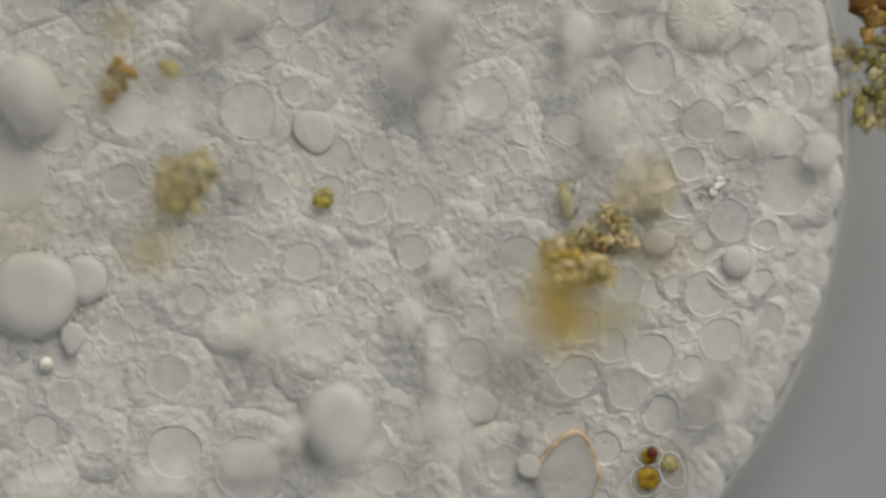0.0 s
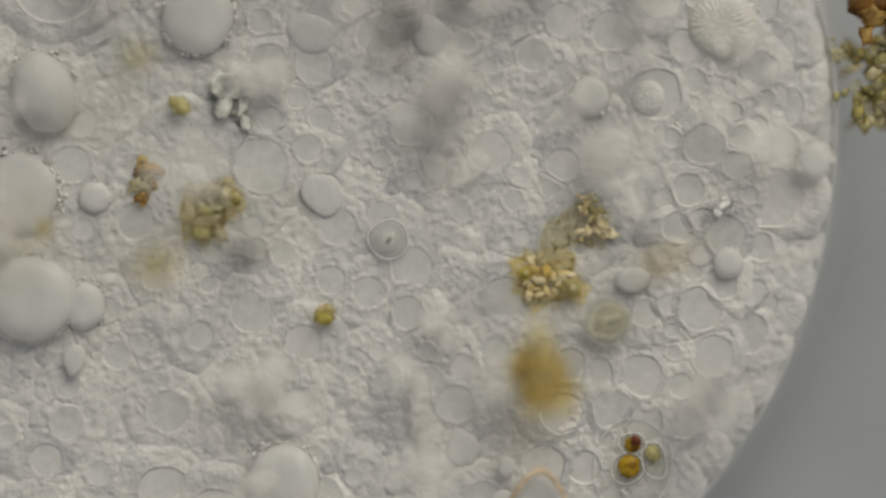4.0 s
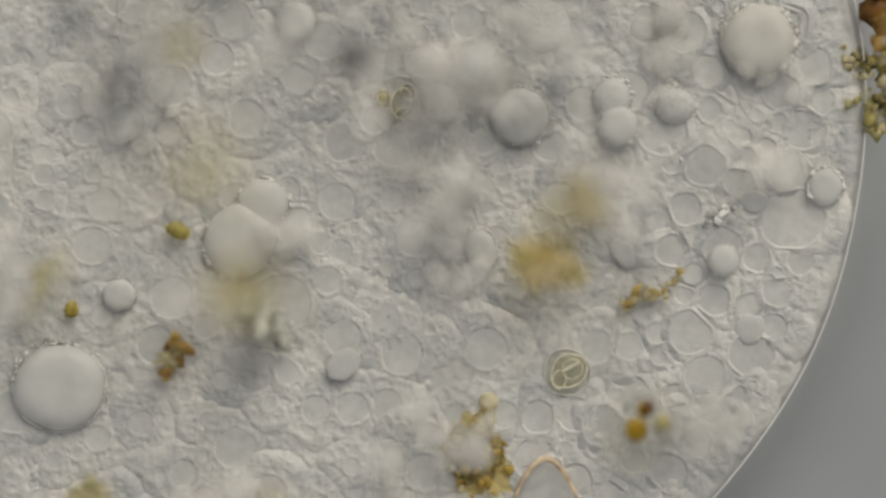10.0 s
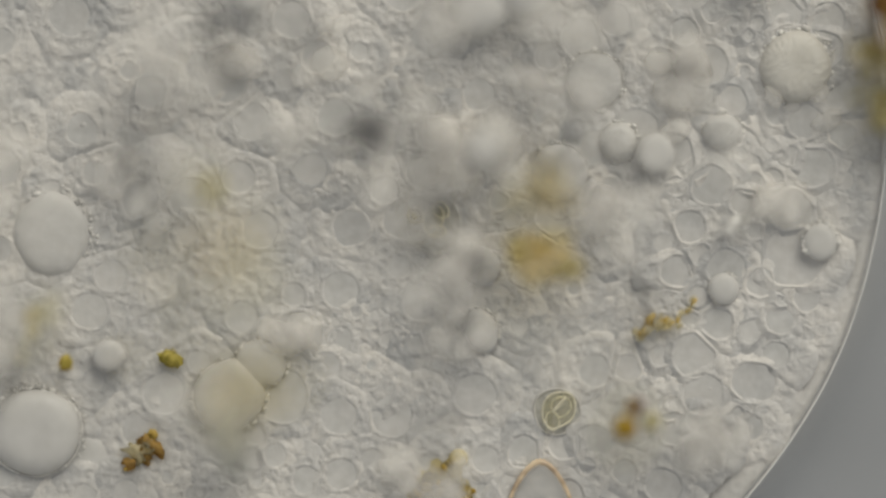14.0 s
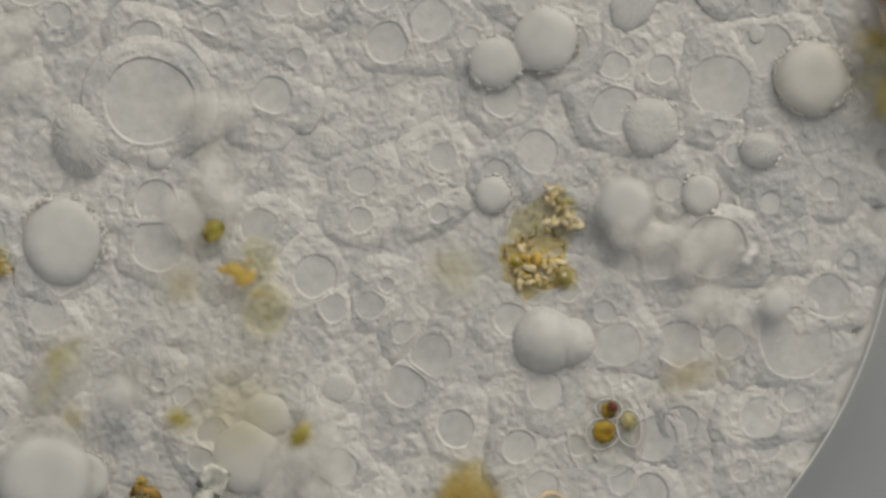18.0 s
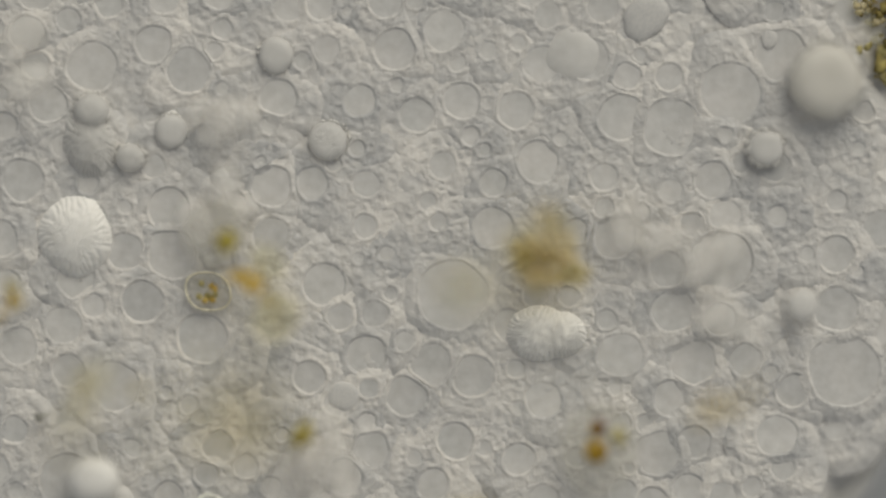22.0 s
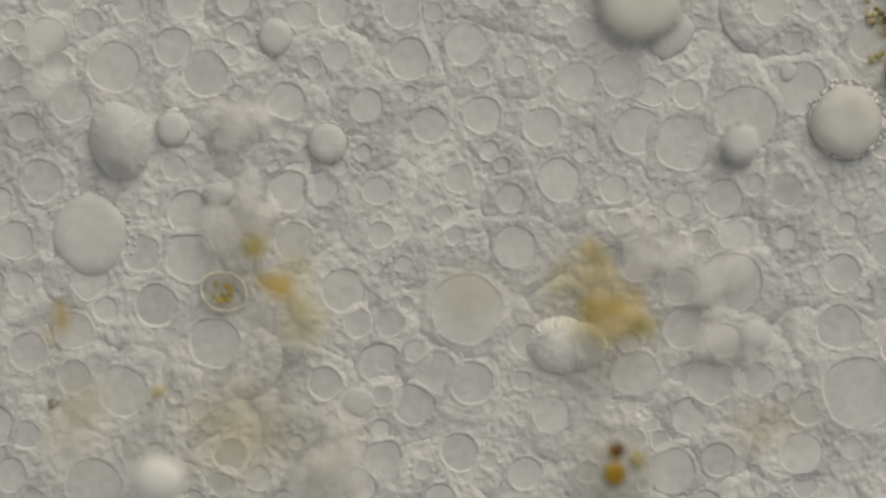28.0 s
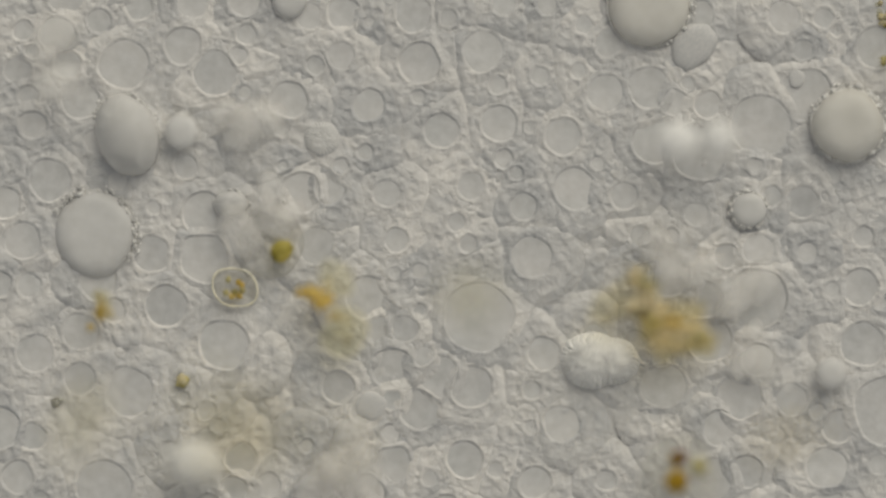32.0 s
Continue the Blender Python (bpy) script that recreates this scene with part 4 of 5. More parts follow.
    ring("rim", M_RIM, T["spotted_sac"], .041, .034, .0028, (0, 0, .006), turn=-25, seed=6, label="bright straw-coloured rim")
    for i in range(8):
        grain("grain", (M_OLIVE, M_GOLD)[i % 2], T["spotted_sac"], r.uniform(-.018, .018), r.uniform(-.016, .016), .006, i, .014)
    T["green_pip"] = heap("alga_grain", "small green alga pair in a clear vesicle", 3, (.011, .006), [M_LIME], .012, (.024, .022), "alga")

    # three golden algae inside one clear sac
    t = T["triple_alga"] = thing("alga_colony", "three amber alga cells in a wide clear round sac", "alga")
    drop("sac", M_FILM, .07, .082, .006, t, at=(-.008, -.016, -.008), power=5, seed=7, label="wide clear sac")
    ring("sac_rim", M_FUZZ, t, .07, .082, .001, (-.008, -.016, -.003), seed=7, label="thin rim of the sac")
    for i, (x, y, rx, ry, tn, cx, cy, cr, mat) in enumerate(((-.0165, -.021, .029, .027, 0, -.014, -.017, .0215, M_AMBER), (-.0115, .024, .024, .0185, 5, -.011, .022, .0155, M_AMBER), (.0295, -.0025, .021, .034, 16, .0255, .009, .0155, M_OLIVE))):
        c = drop("cell_wall", M_FILM, rx, ry, .006, t, at=(x, y, -.001), turn=tn, power=4, seed=20 + i, wobble=.06, label="clear rounded cell wall")
        ring("wall_rim", M_MEMB, t, rx, ry, .0015, (x, y, .003), turn=tn, seed=20 + i, wobble=.06, label="bright thin rim of a cell wall")
        bm = bmesh.new()
        lump(bm, cx, cy, .005, cr * .9, i + 4, squash=.35, rough=.25, detail=3)
        lump(bm, cx + cr * .25, cy - cr * .15, .009, cr * .5, i + 9, squash=.4, rough=.6, detail=3)
        lump(bm, cx - cr * .3, cy + cr * .3, .009, cr * .35, i + 14, squash=.4, rough=.6, detail=3)
        part("chloroplast", bm, mat, c, "amber chloroplast" if i < 2 else "olive chloroplast")
    grain("eyespot", M_SPOT, t, -.0065, .029, .0095, 3, .012, "dark red spot")
    for i in range(5):
        grain("sac_grain", M_FUZZ, t, -.012 + r.gauss(0, .006), -.062 + r.gauss(0, .004), .003, i, .0, detail=1)

    # a budding cell in its grey vesicle
    t = T["budding_cell"] = thing("budding_cell", "pale green-grey divided cell in a clear vesicle", "cell")
    drop("vesicle", M_DUSK, .042, .041, .006, t, at=(0, 0, -.008), power=5, seed=8)
    ring("vesicle_rim", M_PLASM, t, .042, .041, .002, (0, 0, -.004), seed=8)
    drop("cell_body", M_SHELL, .034, .028, .012, t, at=(.004, .002, -.002), power=3.4, seed=9, turn=20)
    ring("cell_rim", M_RIM, t, .034, .028, .0022, (.004, .002, .004), turn=20, seed=9, label="thick bright yellowish rim")
    for i, (x, y, rx, ry, tn) in enumerate(((.011, .004, .018, .017, 10), (-.016, -.008, .012, .016, -20))):
        ring("segment_rim", M_RIM, t, rx, ry, .0016, (x, y, .006), turn=tn, seed=i + 30)
    drop("cross_wall", M_RIM, .019, .0035, .006, t, at=(.008, .008, .006), turn=14, power=2.4)

    # the brown-rimmed pointed shell
    t = T["arched_shell"] = thing("shell", "pointed translucent shell with an orange-brown rim", "shell")
    n = 64
    pts = []
    for j in range(n):
        a = 2 * math.pi * j / n
        x = .056 * math.sin(a) * (1 - .35 * max(0, math.cos(a)))
        pts.append((x, .075 * math.cos(a)))
    bm = bmesh.new()
    rows = []
    for k, z in ((1, 0), (.93, .012), (.8, .015), (.4, .016), (.05, .016)):
        rows.append([bm.verts.new((x * k, y * k, z)) for x, y in pts])
    rows.append([bm.verts.new((x, y, -.012)) for x, y in pts])
    for a, b in ((0, 1), (1, 2), (2, 3), (3, 4), (5, 0)):
        for j in range(n):
            bm.faces.new((rows[a][j], rows[a][(j + 1) % n], rows[b][(j + 1) % n], rows[b][j]))
    bm.faces.new(rows[4])
    part("valve", bm, M_CLEAR, t, "clear greyish shell wall")
    bm = bmesh.new()
    rings = []
    for j in range(-20, 21):
        x, y = pts[j % n]
        thick = .0062 * (1 - (abs(j) / 21) ** 2) + .0006
        a = math.atan2(y, x)
        rings.append([bm.verts.new((x + thick * math.cos(b) * math.cos(a), y + thick * math.cos(b) * math.sin(a), .004 + thick * math.sin(b))) for b in (0, 1.05, 2.1, 3.14, 4.19, 5.24)])
    for a, b in zip(rings, rings[1:]):
        for i in range(6):
            bm.faces.new((a[i], a[(i + 1) % 6], b[(i + 1) % 6], b[i]))
    part("rim", bm, M_TAN, t, "orange-brown edge")

    # crystals and small shells
    def crystal(name, label, blocks, mat, size):
        ob = thing(name, label, "crystal")
        rr = random.Random(name + label)
        for i, (x, y, s) in enumerate(blocks):
            bm = bmesh.new()
            for _ in range(12):
                w = Vector((rr.gauss(0, 1), rr.gauss(0, 1), rr.gauss(0, 1))).normalized() * s * size * rr.uniform(.75, 1.05)
                bm.verts.new((x + w.x, y + w.y, .5 * w.z))
            bmesh.ops.convex_hull(bm, input=bm.verts[:])
            for v in [v for v in bm.verts if not v.link_faces]:
                bm.verts.remove(v)
            bmesh.ops.bevel(bm, geom=bm.edges[:], offset=.0016, segments=1, affect="EDGES")
            part("facet_block", bm, mat[i % len(mat)], ob, smooth=False)
        return ob

    # larger dark hulls, offset to the lower left, paint the refracted dark outline
    T["grey_crystal"] = crystal("crystal", "angular glassy grey crystal with sharp bright facets", [(-.0014, .0216, 1.15), (-.005, .018, 1.2), (.0064, -.0129, 1.0), (.003, -.016, 1.08), (.0128, -.0478, .6), (.01, -.05, .68), (-.0162, -.008, .85)],
                                [M_CRYST, M_DARK], .03)
    for b, z in zip(T["grey_crystal"].children, (.006, -.006, .008, -.006, .008, -.006, .004)):
        b.location.z = z
    T["dark_speck"] = crystal("speck", "tiny dark glassy speck", [(0, 0, .9), (.008, .004, .6)], [M_DARK, M_CRYST], .014)
    T["bright_flake"] = crystal("flake", "small pale ragged flake", [(-.01, .004, .8), (.012, 0, .9), (.026, -.008, .6), (0, -.01, .7), (-.02, -.012, .5), (.012, .014, .5), (.03, .01, .35)], [M_PALE, M_FOLD], .018)
    t = T["pale_grain"] = thing("pale_grain", "small elongated pale shell, round above and narrow below", "grain")
    drop("grain_head", M_STRAW, .017, .017, .012, t, at=(0, .012, 0), power=3)
    drop("grain_tail", M_STRAW, .01, .022, .009, t, at=(.004, -.014, 0), power=3, turn=12)
    t = T["curved_shell"] = thing("shell", "small curved shell standing on edge", "shell")
    drop("valve", M_STRAW, .012, .036, .018, t, at=(0, 0, .004), turn=14, power=2.2)
    drop("valve", M_CRYST, .009, .034, .016, t, at=(.016, .004, .004), turn=-10, power=2.2)


# ---- outside the cell ----
def build_outside():
    T = THINGS
    t = T["shore_alga"] = thing("alga_mat", "brown and olive algae clump beside the cell", "alga")
    r = random.Random(5)
    for i in range(26):
        grain("brown_cell", (M_BROWN, M_BROWN, M_RUST)[i % 3], t, r.uniform(-.045, .09), r.uniform(-.012, .13), r.uniform(.012, .026), i, r.uniform(-.02, .02), detail=2, rough=.8, stretch=r.uniform(1, 1.6), turn=r.uniform(0, 3))
    for i in range(190):
        k = r.random()
        grain("olive_cell", (M_MOSS, M_OLIVE, M_STRAW, M_MOSS, M_SHELL)[i % 5], t, r.gauss(-.02, .032) + .04 * r.random(), -.005 - .16 * k, r.uniform(.006, .014), i + 40, r.uniform(-.02, .02), detail=1, rough=.9, stretch=1.5, turn=r.uniform(0, 3))
    for i in range(30):
        k = r.random()
        grain("fringe_cell", (M_MOSS, M_STRAW, M_SHELL)[i % 3], t, -.1 + .055 * k + r.gauss(0, .009), -.02 - .06 * k + r.gauss(0, .009), r.uniform(.004, .009), i + 90, 0, detail=1)

    def swimmer(key, label, debris):
        t = T[key] = thing("swimming_ciliate", label, "ciliate")
        drop("body", M_CLEAR, .11, .34, .08, t, power=2.6, seed=40, turn=-34)
        for i in range(4):
            drop("stripe", M_MEMB, .004, .3, .008, t, at=(-.03 + .03 * i, .0, .072), turn=-34, power=2.4, seed=50 + i, label="fine pale stripe along the body")
        if debris:
            for i in range(9):
                grain("food_grain", (M_STRAW, M_CRYST, M_OLIVE)[i % 3], t, -.12 + r.uniform(-.045, .045), .03 + r.uniform(-.05, .05), r.uniform(.01, .02), i, .02)

    T["drifting_grain"] = thing("drifting_grain", "small orange-brown grain drifting in the water", "grain")
    for i in range(4):
        grain("bit", (M_RUST, M_GOLD)[i % 2], T["drifting_grain"], r.uniform(-.008, .008), r.uniform(-.012, .012), .011, i + 60, 0, rough=.6)

    swimmer("first_swimmer", "long translucent striped ciliate swimming past", False)
    swimmer("second_swimmer", "long translucent striped ciliate carrying debris", True)


# ---- the moving cytoplasm ----
CLOCK = [0, 1.5, 3, 4.5, 6, 7.5, 9, 10.5, 12, 13.5, 15, 17, 18.5, 20, 22.5, 25, 28, 30, 32]


def flow_paths(u0, v0, t0, limit=890):
    """Where bits of cytoplasm that pass (u0, v0) at t0 lie at each time of CLOCK: they are carried along with the things near them."""
    fine = np.arange(0, 32.01, 0.5)
    spots = np.array([[where_at(n, t)[:2] for n in FLOWING] for t in fine])
    speed = np.gradient(spots, 0.5, axis=0)
    out = np.zeros((len(u0), len(fine), 2))
    for k in range(len(u0)):
        start = int(round(t0[k] / 0.5))
        for ahead in (1, -1):
            p = np.array([u0[k], v0[k]], float)
            out[k, start] = p
            i = start
            while 0 <= i + ahead < len(fine):
                d2 = ((spots[i] - p) ** 2).sum(1)
                w = 1 / (d2 + 90 ** 2) ** 1.5
                v = (speed[i] * w[:, None]).sum(0) / w.sum()
                p = p + v * 0.5 * ahead
                i += ahead
                c = np.array(where_at("cell", fine[i])[:2])
                gap = np.linalg.norm(p - c)
                if gap > limit:
                    p = c + (p - c) * limit / gap
                out[k, i] = p
    return np.stack([[np.interp(CLOCK, fine, out[k, :, a]) for a in (0, 1)] for k in range(len(u0))])


DRIFT = []


def clear_of(u, v, q, t):
    """Whether a round body of that size at (u, v) leaves the named things free at t."""
    return all(math.hypot(u - p[0], v - p[1]) > q + 42 or p[2] < -.03 for p in (where_at(n, t) for n in TRACKS if n != "cell"))


def sag(path, heights, start=790, over=120, deep=1.0):
    """Near the cell's rim everything follows the rim down."""
    out = []
    for i, t in enumerate(CLOCK):
        u, v, z, _ = where_at("cell", t)
        k = min(1, max(0, (math.hypot(path[0][i] - u, path[1][i] - v) - start) / over))
        out.append(heights[i] + z * deep * k * k)
    return out


def build_lumps():
    """Granular lumps of cytoplasm that lie side by side and drift with the flow."""
    r = random.Random(3)
    kept = np.zeros((0, 2, len(CLOCK)))
    gap = 92
    for t0 in (0, 4.5, 9, 13.5, 18.5, 25, 32):
        k0 = CLOCK.index(t0)
        u0, v0 = [], []
        for i in range(-1, 19):
            for j in range(-1, 12):
                u, v = i * gap + (j % 2) * gap / 2 + r.uniform(-18, 18), j * gap * .87 + r.uniform(-18, 18)
                c = where_at("cell", t0)
                if math.hypot(u - c[0], v - c[1]) > 850:
                    continue
                if len(kept) and np.min(np.hypot(kept[:, 0, k0] - u, kept[:, 1, k0] - v)) < 70:
                    continue
                u0.append(u), v0.append(v)
        if u0:
            kept = np.concatenate([kept, flow_paths(u0, v0, [t0] * len(u0), 850)])
    n = 61
    side = np.linspace(-1, 1, n)
    shapes = []
    for s in range(24):
        verts, faces = [], []
        rr = random.Random(s)
        dents = []
        for _ in range(500):
            e, f, q = rr.uniform(-.092, .092), rr.uniform(-.092, .092), rr.choice((.007, .009, .011, .013, .016, .02, .025))
            if all(math.hypot(e - a, f - b) > .97 * (q + p) for a, b, p in dents):
                dents.append((e, f, q))
        streak = rr.uniform(0, 3.1)
        cs, sn = math.cos(streak), math.sin(streak)

        def height(px, py):
            d = math.hypot(px, py) / .105
            a, b = px * cs + py * sn, py * cs - px * sn
            wx, wy = .02 * noise.noise((px * 20, py * 20, s)), .02 * noise.noise((px * 20, py * 20, s + 9.5))
            z = 0.0032 * noise.noise((px * 11, py * 11, s * 7.7)) + 0.003 * noise.noise(((a + wx) * 15, (b + wy) * 26, s * 3.3))
            z += 0.0012 * (1 - 2 * abs(noise.noise(((px + wx) * 30, (py + wy) * 30, s * 5.1)))) + 0.001 * noise.noise((px * 80, py * 80, s))
            for (e, f, q) in dents:
                k = ((px - e) ** 2 + (py - f) ** 2) / (q * q)
                if k < 1.1:
                    # a packed bubble: flat hollow, steep side, faint rim
                    k = k ** .5
                    z -= .0015 * (1 - min(1, max(0, (k - .62) / .36)) ** 2) if k < .98 else -.0004
            return z - .0078 - 0.25 * max(0, d - .72) ** 1.8

        for y in side:
            for x in side:
                verts.append((x * .105, y * .105, height(x * .105, y * .105)))
        for j in range(n - 1):
            for i in range(n - 1):
                faces.append((j * n + i, j * n + i + 1, (j + 1) * n + i + 1, (j + 1) * n + i))
        for _ in range(64):
            e, f, q, t = rr.uniform(-.078, .078), rr.uniform(-.078, .078), rr.uniform(.0011, .0022), rr.uniform(0, 3.1)
            long, z = q * rr.choice((1, 1.2, 2, 3.5)), height(e, f) + .0002
            c, k = math.cos(t), math.sin(t)
            b0 = len(verts)
            for a in range(6):
                x, y = long * math.cos(a * 1.047), q * math.sin(a * 1.047)
                verts.append((e + x * c - y * k, f + x * k + y * c, z - q * .4))
            verts.append((e, f, z + q * .8))
            for a in range(6):
                faces.append((b0 + a, b0 + (a + 1) % 6, b0 + 6))
        # underside
        base = len(verts)
        edge = [i for i in range(n)] + [j * n + n - 1 for j in range(1, n)] + [(n - 1) * n + i for i in range(n - 2, -1, -1)] + [j * n for j in range(n - 2, 0, -1)]
        for e in edge:
            verts.append((verts[e][0] * .95, verts[e][1] * .95, -.09))
        m = len(edge)
        for i in range(m):
            faces.append((edge[i], base + i, base + (i + 1) % m, edge[(i + 1) % m]))
        faces.append(tuple(base + i for i in range(m - 1, -1, -1)))
        me = bpy.data.meshes.new("cytoplasm_granules")
        me.from_pydata(verts, [], faces)
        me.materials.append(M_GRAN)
        me.shade_smooth()
        shapes.append(me)
    for k in range(len(kept)):
        ob = new("cytoplasm_granules", shapes[k % len(shapes)])
        tagged(ob, "grainy grey cytoplasm drifting inside the cell", "cytoplasm", kind="stuff")
        turn, z = r.uniform(0, 360), r.uniform(-.001, .001)
        level = [z + float(np.interp(c, (15, 18.5, 20), (-.0034, -.0034, -.0034))) for c in CLOCK]
        DRIFT.append((ob, kept[k], sag(kept[k], level), turn))


def build_mottling():
    """Pale and dark haze patches above and below the focal plane, added to paint soft mottling."""
    r = random.Random(17)
    spots = [(r.uniform(-40, 1480), r.uniform(-420 if k % 3 else 0, 900), 0 if k % 3 == 1 else 12 if k % 3 == 2 else 25) for k in range(150)]
    spots = [(u, v, t) for u, v, t in spots if math.hypot(u - where_at("cell", t)[0], v - where_at("cell", t)[1]) < 840]
    paths = flow_paths([x[0] for x in spots], [x[1] for x in spots], [x[2] for x in spots])

    def over_sharp(p):
        for n in ("grey_crystal", "triple_alga", "rusty_clump", "green_speck", "ring_cell", "food_cluster", "budding_cell", "arched_shell", "corner_vacuole", "vacuole_a", "vacuole_b", "food_heap", "vacuole_c", "peanut_vacuole", "spotted_sac", "diatom_sac"):
            for i, t in enumerate(CLOCK):
                w = where_at(n, t)
                if w[2] < .04 and t < 21 and math.hypot(p[0][i] - w[0], p[1][i] - w[1]) < 75:
                    return True
        return False

    for k, (u, v, t0) in enumerate(spots):
        if over_sharp(paths[k]):
            continue
        bm = bmesh.new()
        dark = k % 4 == 1
        for i in range(4):
            lump(bm, r.gauss(0, .034), r.gauss(0, .034), r.uniform(-.01, .01), r.uniform(.012, .036), k * 7 + i, squash=.4, rough=.5, stretch=r.uniform(1, 1.8), turn=r.uniform(0, 3))
        ob = part("cytoplasm_clot", bm, M_SMOKE if dark else M_HAZE)
        tagged(ob, "dark translucent patch of painted haze" if dark else "pale translucent patch of painted haze", "cytoplasm", kind="stuff")
        mid, p = r.choice((.055, .075, .1) if dark else (.02, .03, .045, .07, .1)), r.uniform(0, 6.28)
        z = [mid + .02 * math.sin(p + c * .35) for c in CLOCK]
        if t0 == 25 and not dark and k % 4 < 1:
            z = [-.12 if c <= 15 else .02 + .3 * h for h, c in zip(z, CLOCK)]
        else:
            z = [h if c <= 15 else -.12 for h, c in zip(z, CLOCK)]
        DRIFT.append((ob, paths[k], z, r.uniform(0, 360)))


def build_soft():
    """Soft round vacuoles a little over or under the focal plane."""
    r = random.Random(23)
    shapes = []
    for k in range(6):
        verts, faces = dome(1, 1, .17, power=3.2, wobble=.08, segs=60, rings=14, seed=70 + k, rough=.0)
        for mat in (M_FLUID, M_DIM):
            me = bpy.data.meshes.new("vacuole")
            me.from_pydata(verts, [], faces)
            me.materials.append(mat)
            me.shade_smooth()
            shapes.append(me)
    for t0, number, early in ((1.5, 6, True), (10.5, 7, True), (25, 6, False)):
        spots, c = [], where_at("cell", t0)
        while len(spots) < 3 * number:
            spots.append((r.uniform(0, 1480), r.uniform(-60, 880), r.choice((18, 20, 24, 28, 32, 38, 46))))
        paths = flow_paths([x[0] for x in spots], [x[1] for x in spots], [t0] * len(spots))
        when = [k for k in CLOCK if (t0 - 6 <= k <= t0 + 6 if early else k >= 17)]
        good = []
        for k, (u, v, q) in enumerate(spots):
            free = sum(clear_of(paths[k][0][CLOCK.index(t)], paths[k][1][CLOCK.index(t)], q - 10, t) for t in when)
            k0 = CLOCK.index(t0)
            if math.hypot(u - c[0], v - c[1]) < 900 and clear_of(u, v, q, t0) and all(math.hypot(u - spots[g][0], v - spots[g][1]) > q + spots[g][2] + 20 for g in good):
                good.append(k) if free >= len(when) - 1 else None
        good = good[:number]
        spots, paths = [spots[k] for k in good], paths[good]
        for k, (u, v, q) in enumerate(spots):
            ob = new("vacuole", shapes[r.randrange(12)])
            ob.scale = (q / 1000, q / 1000 * r.uniform(.7, 1), q / 1000 * r.uniform(.5, 1.3))
            tagged(ob, "soft grey vacuole, slightly out of focus", "vacuole", "soft vacuoles in the cytoplasm")
            top, low = r.choice((-.008, -.006, -.003, .008, .014) if early else (-.009, -.007, -.005)), -.06
            z = [(top if (c <= 14 if early else c >= 17) else low) for c in CLOCK]
            if t0 == 1.5:
                z = [top if c <= 6 else (low if c >= 9 else -.01) for c in CLOCK]
            elif early:
                z = [low if c <= 4.5 else top if 7.5 <= c <= 14 else -.01 if c < 7.5 else low for c in CLOCK]
            DRIFT.append((ob, paths[k], sag(paths[k], z), r.uniform(0, 360)))


VES_SEGS = 64


def outlines(spots, cap):
    """Vesicles pressed against one another, all round each: the radius of its clear bowl, and that of the patch of cytoplasm which it holds up to its neighbours. spots: u, v, radius."""
    r = random.Random(5)
    angles = np.arange(VES_SEGS) * 2 * math.pi / VES_SEGS
    out = []
    for i, (u, v, q) in enumerate(spots):
        waves = [(k, r.uniform(-1, 1) * .05 / k ** .5, r.uniform(0, 6.28)) for k in (2, 3, 4, 5)]
        circle = q * 1.03 * (1 + sum(c * np.cos(k * angles + p) for k, c, p in waves))
        patch = circle + cap
        for j, (x, y, p) in enumerate(spots):
            d = math.hypot(x - u, y - v)
            if i == j or d > q + p + 70 or d < 1:
                continue
            line = max(.35 * q, (d * d + q * q - p * p) / (2 * d))
            facing = np.cos(angles - math.atan2(v - y, x - u))
            patch = np.minimum(patch, np.where(facing > .05, line / np.maximum(facing, .05), 1e6))
        near = np.maximum(patch - .8, .3 * q)
        clear = (circle ** -16.0 + near ** -16.0) ** (-1 / 16)
        out.append((clear / 1000, np.maximum(patch, clear + .8) / 1000))
    return out


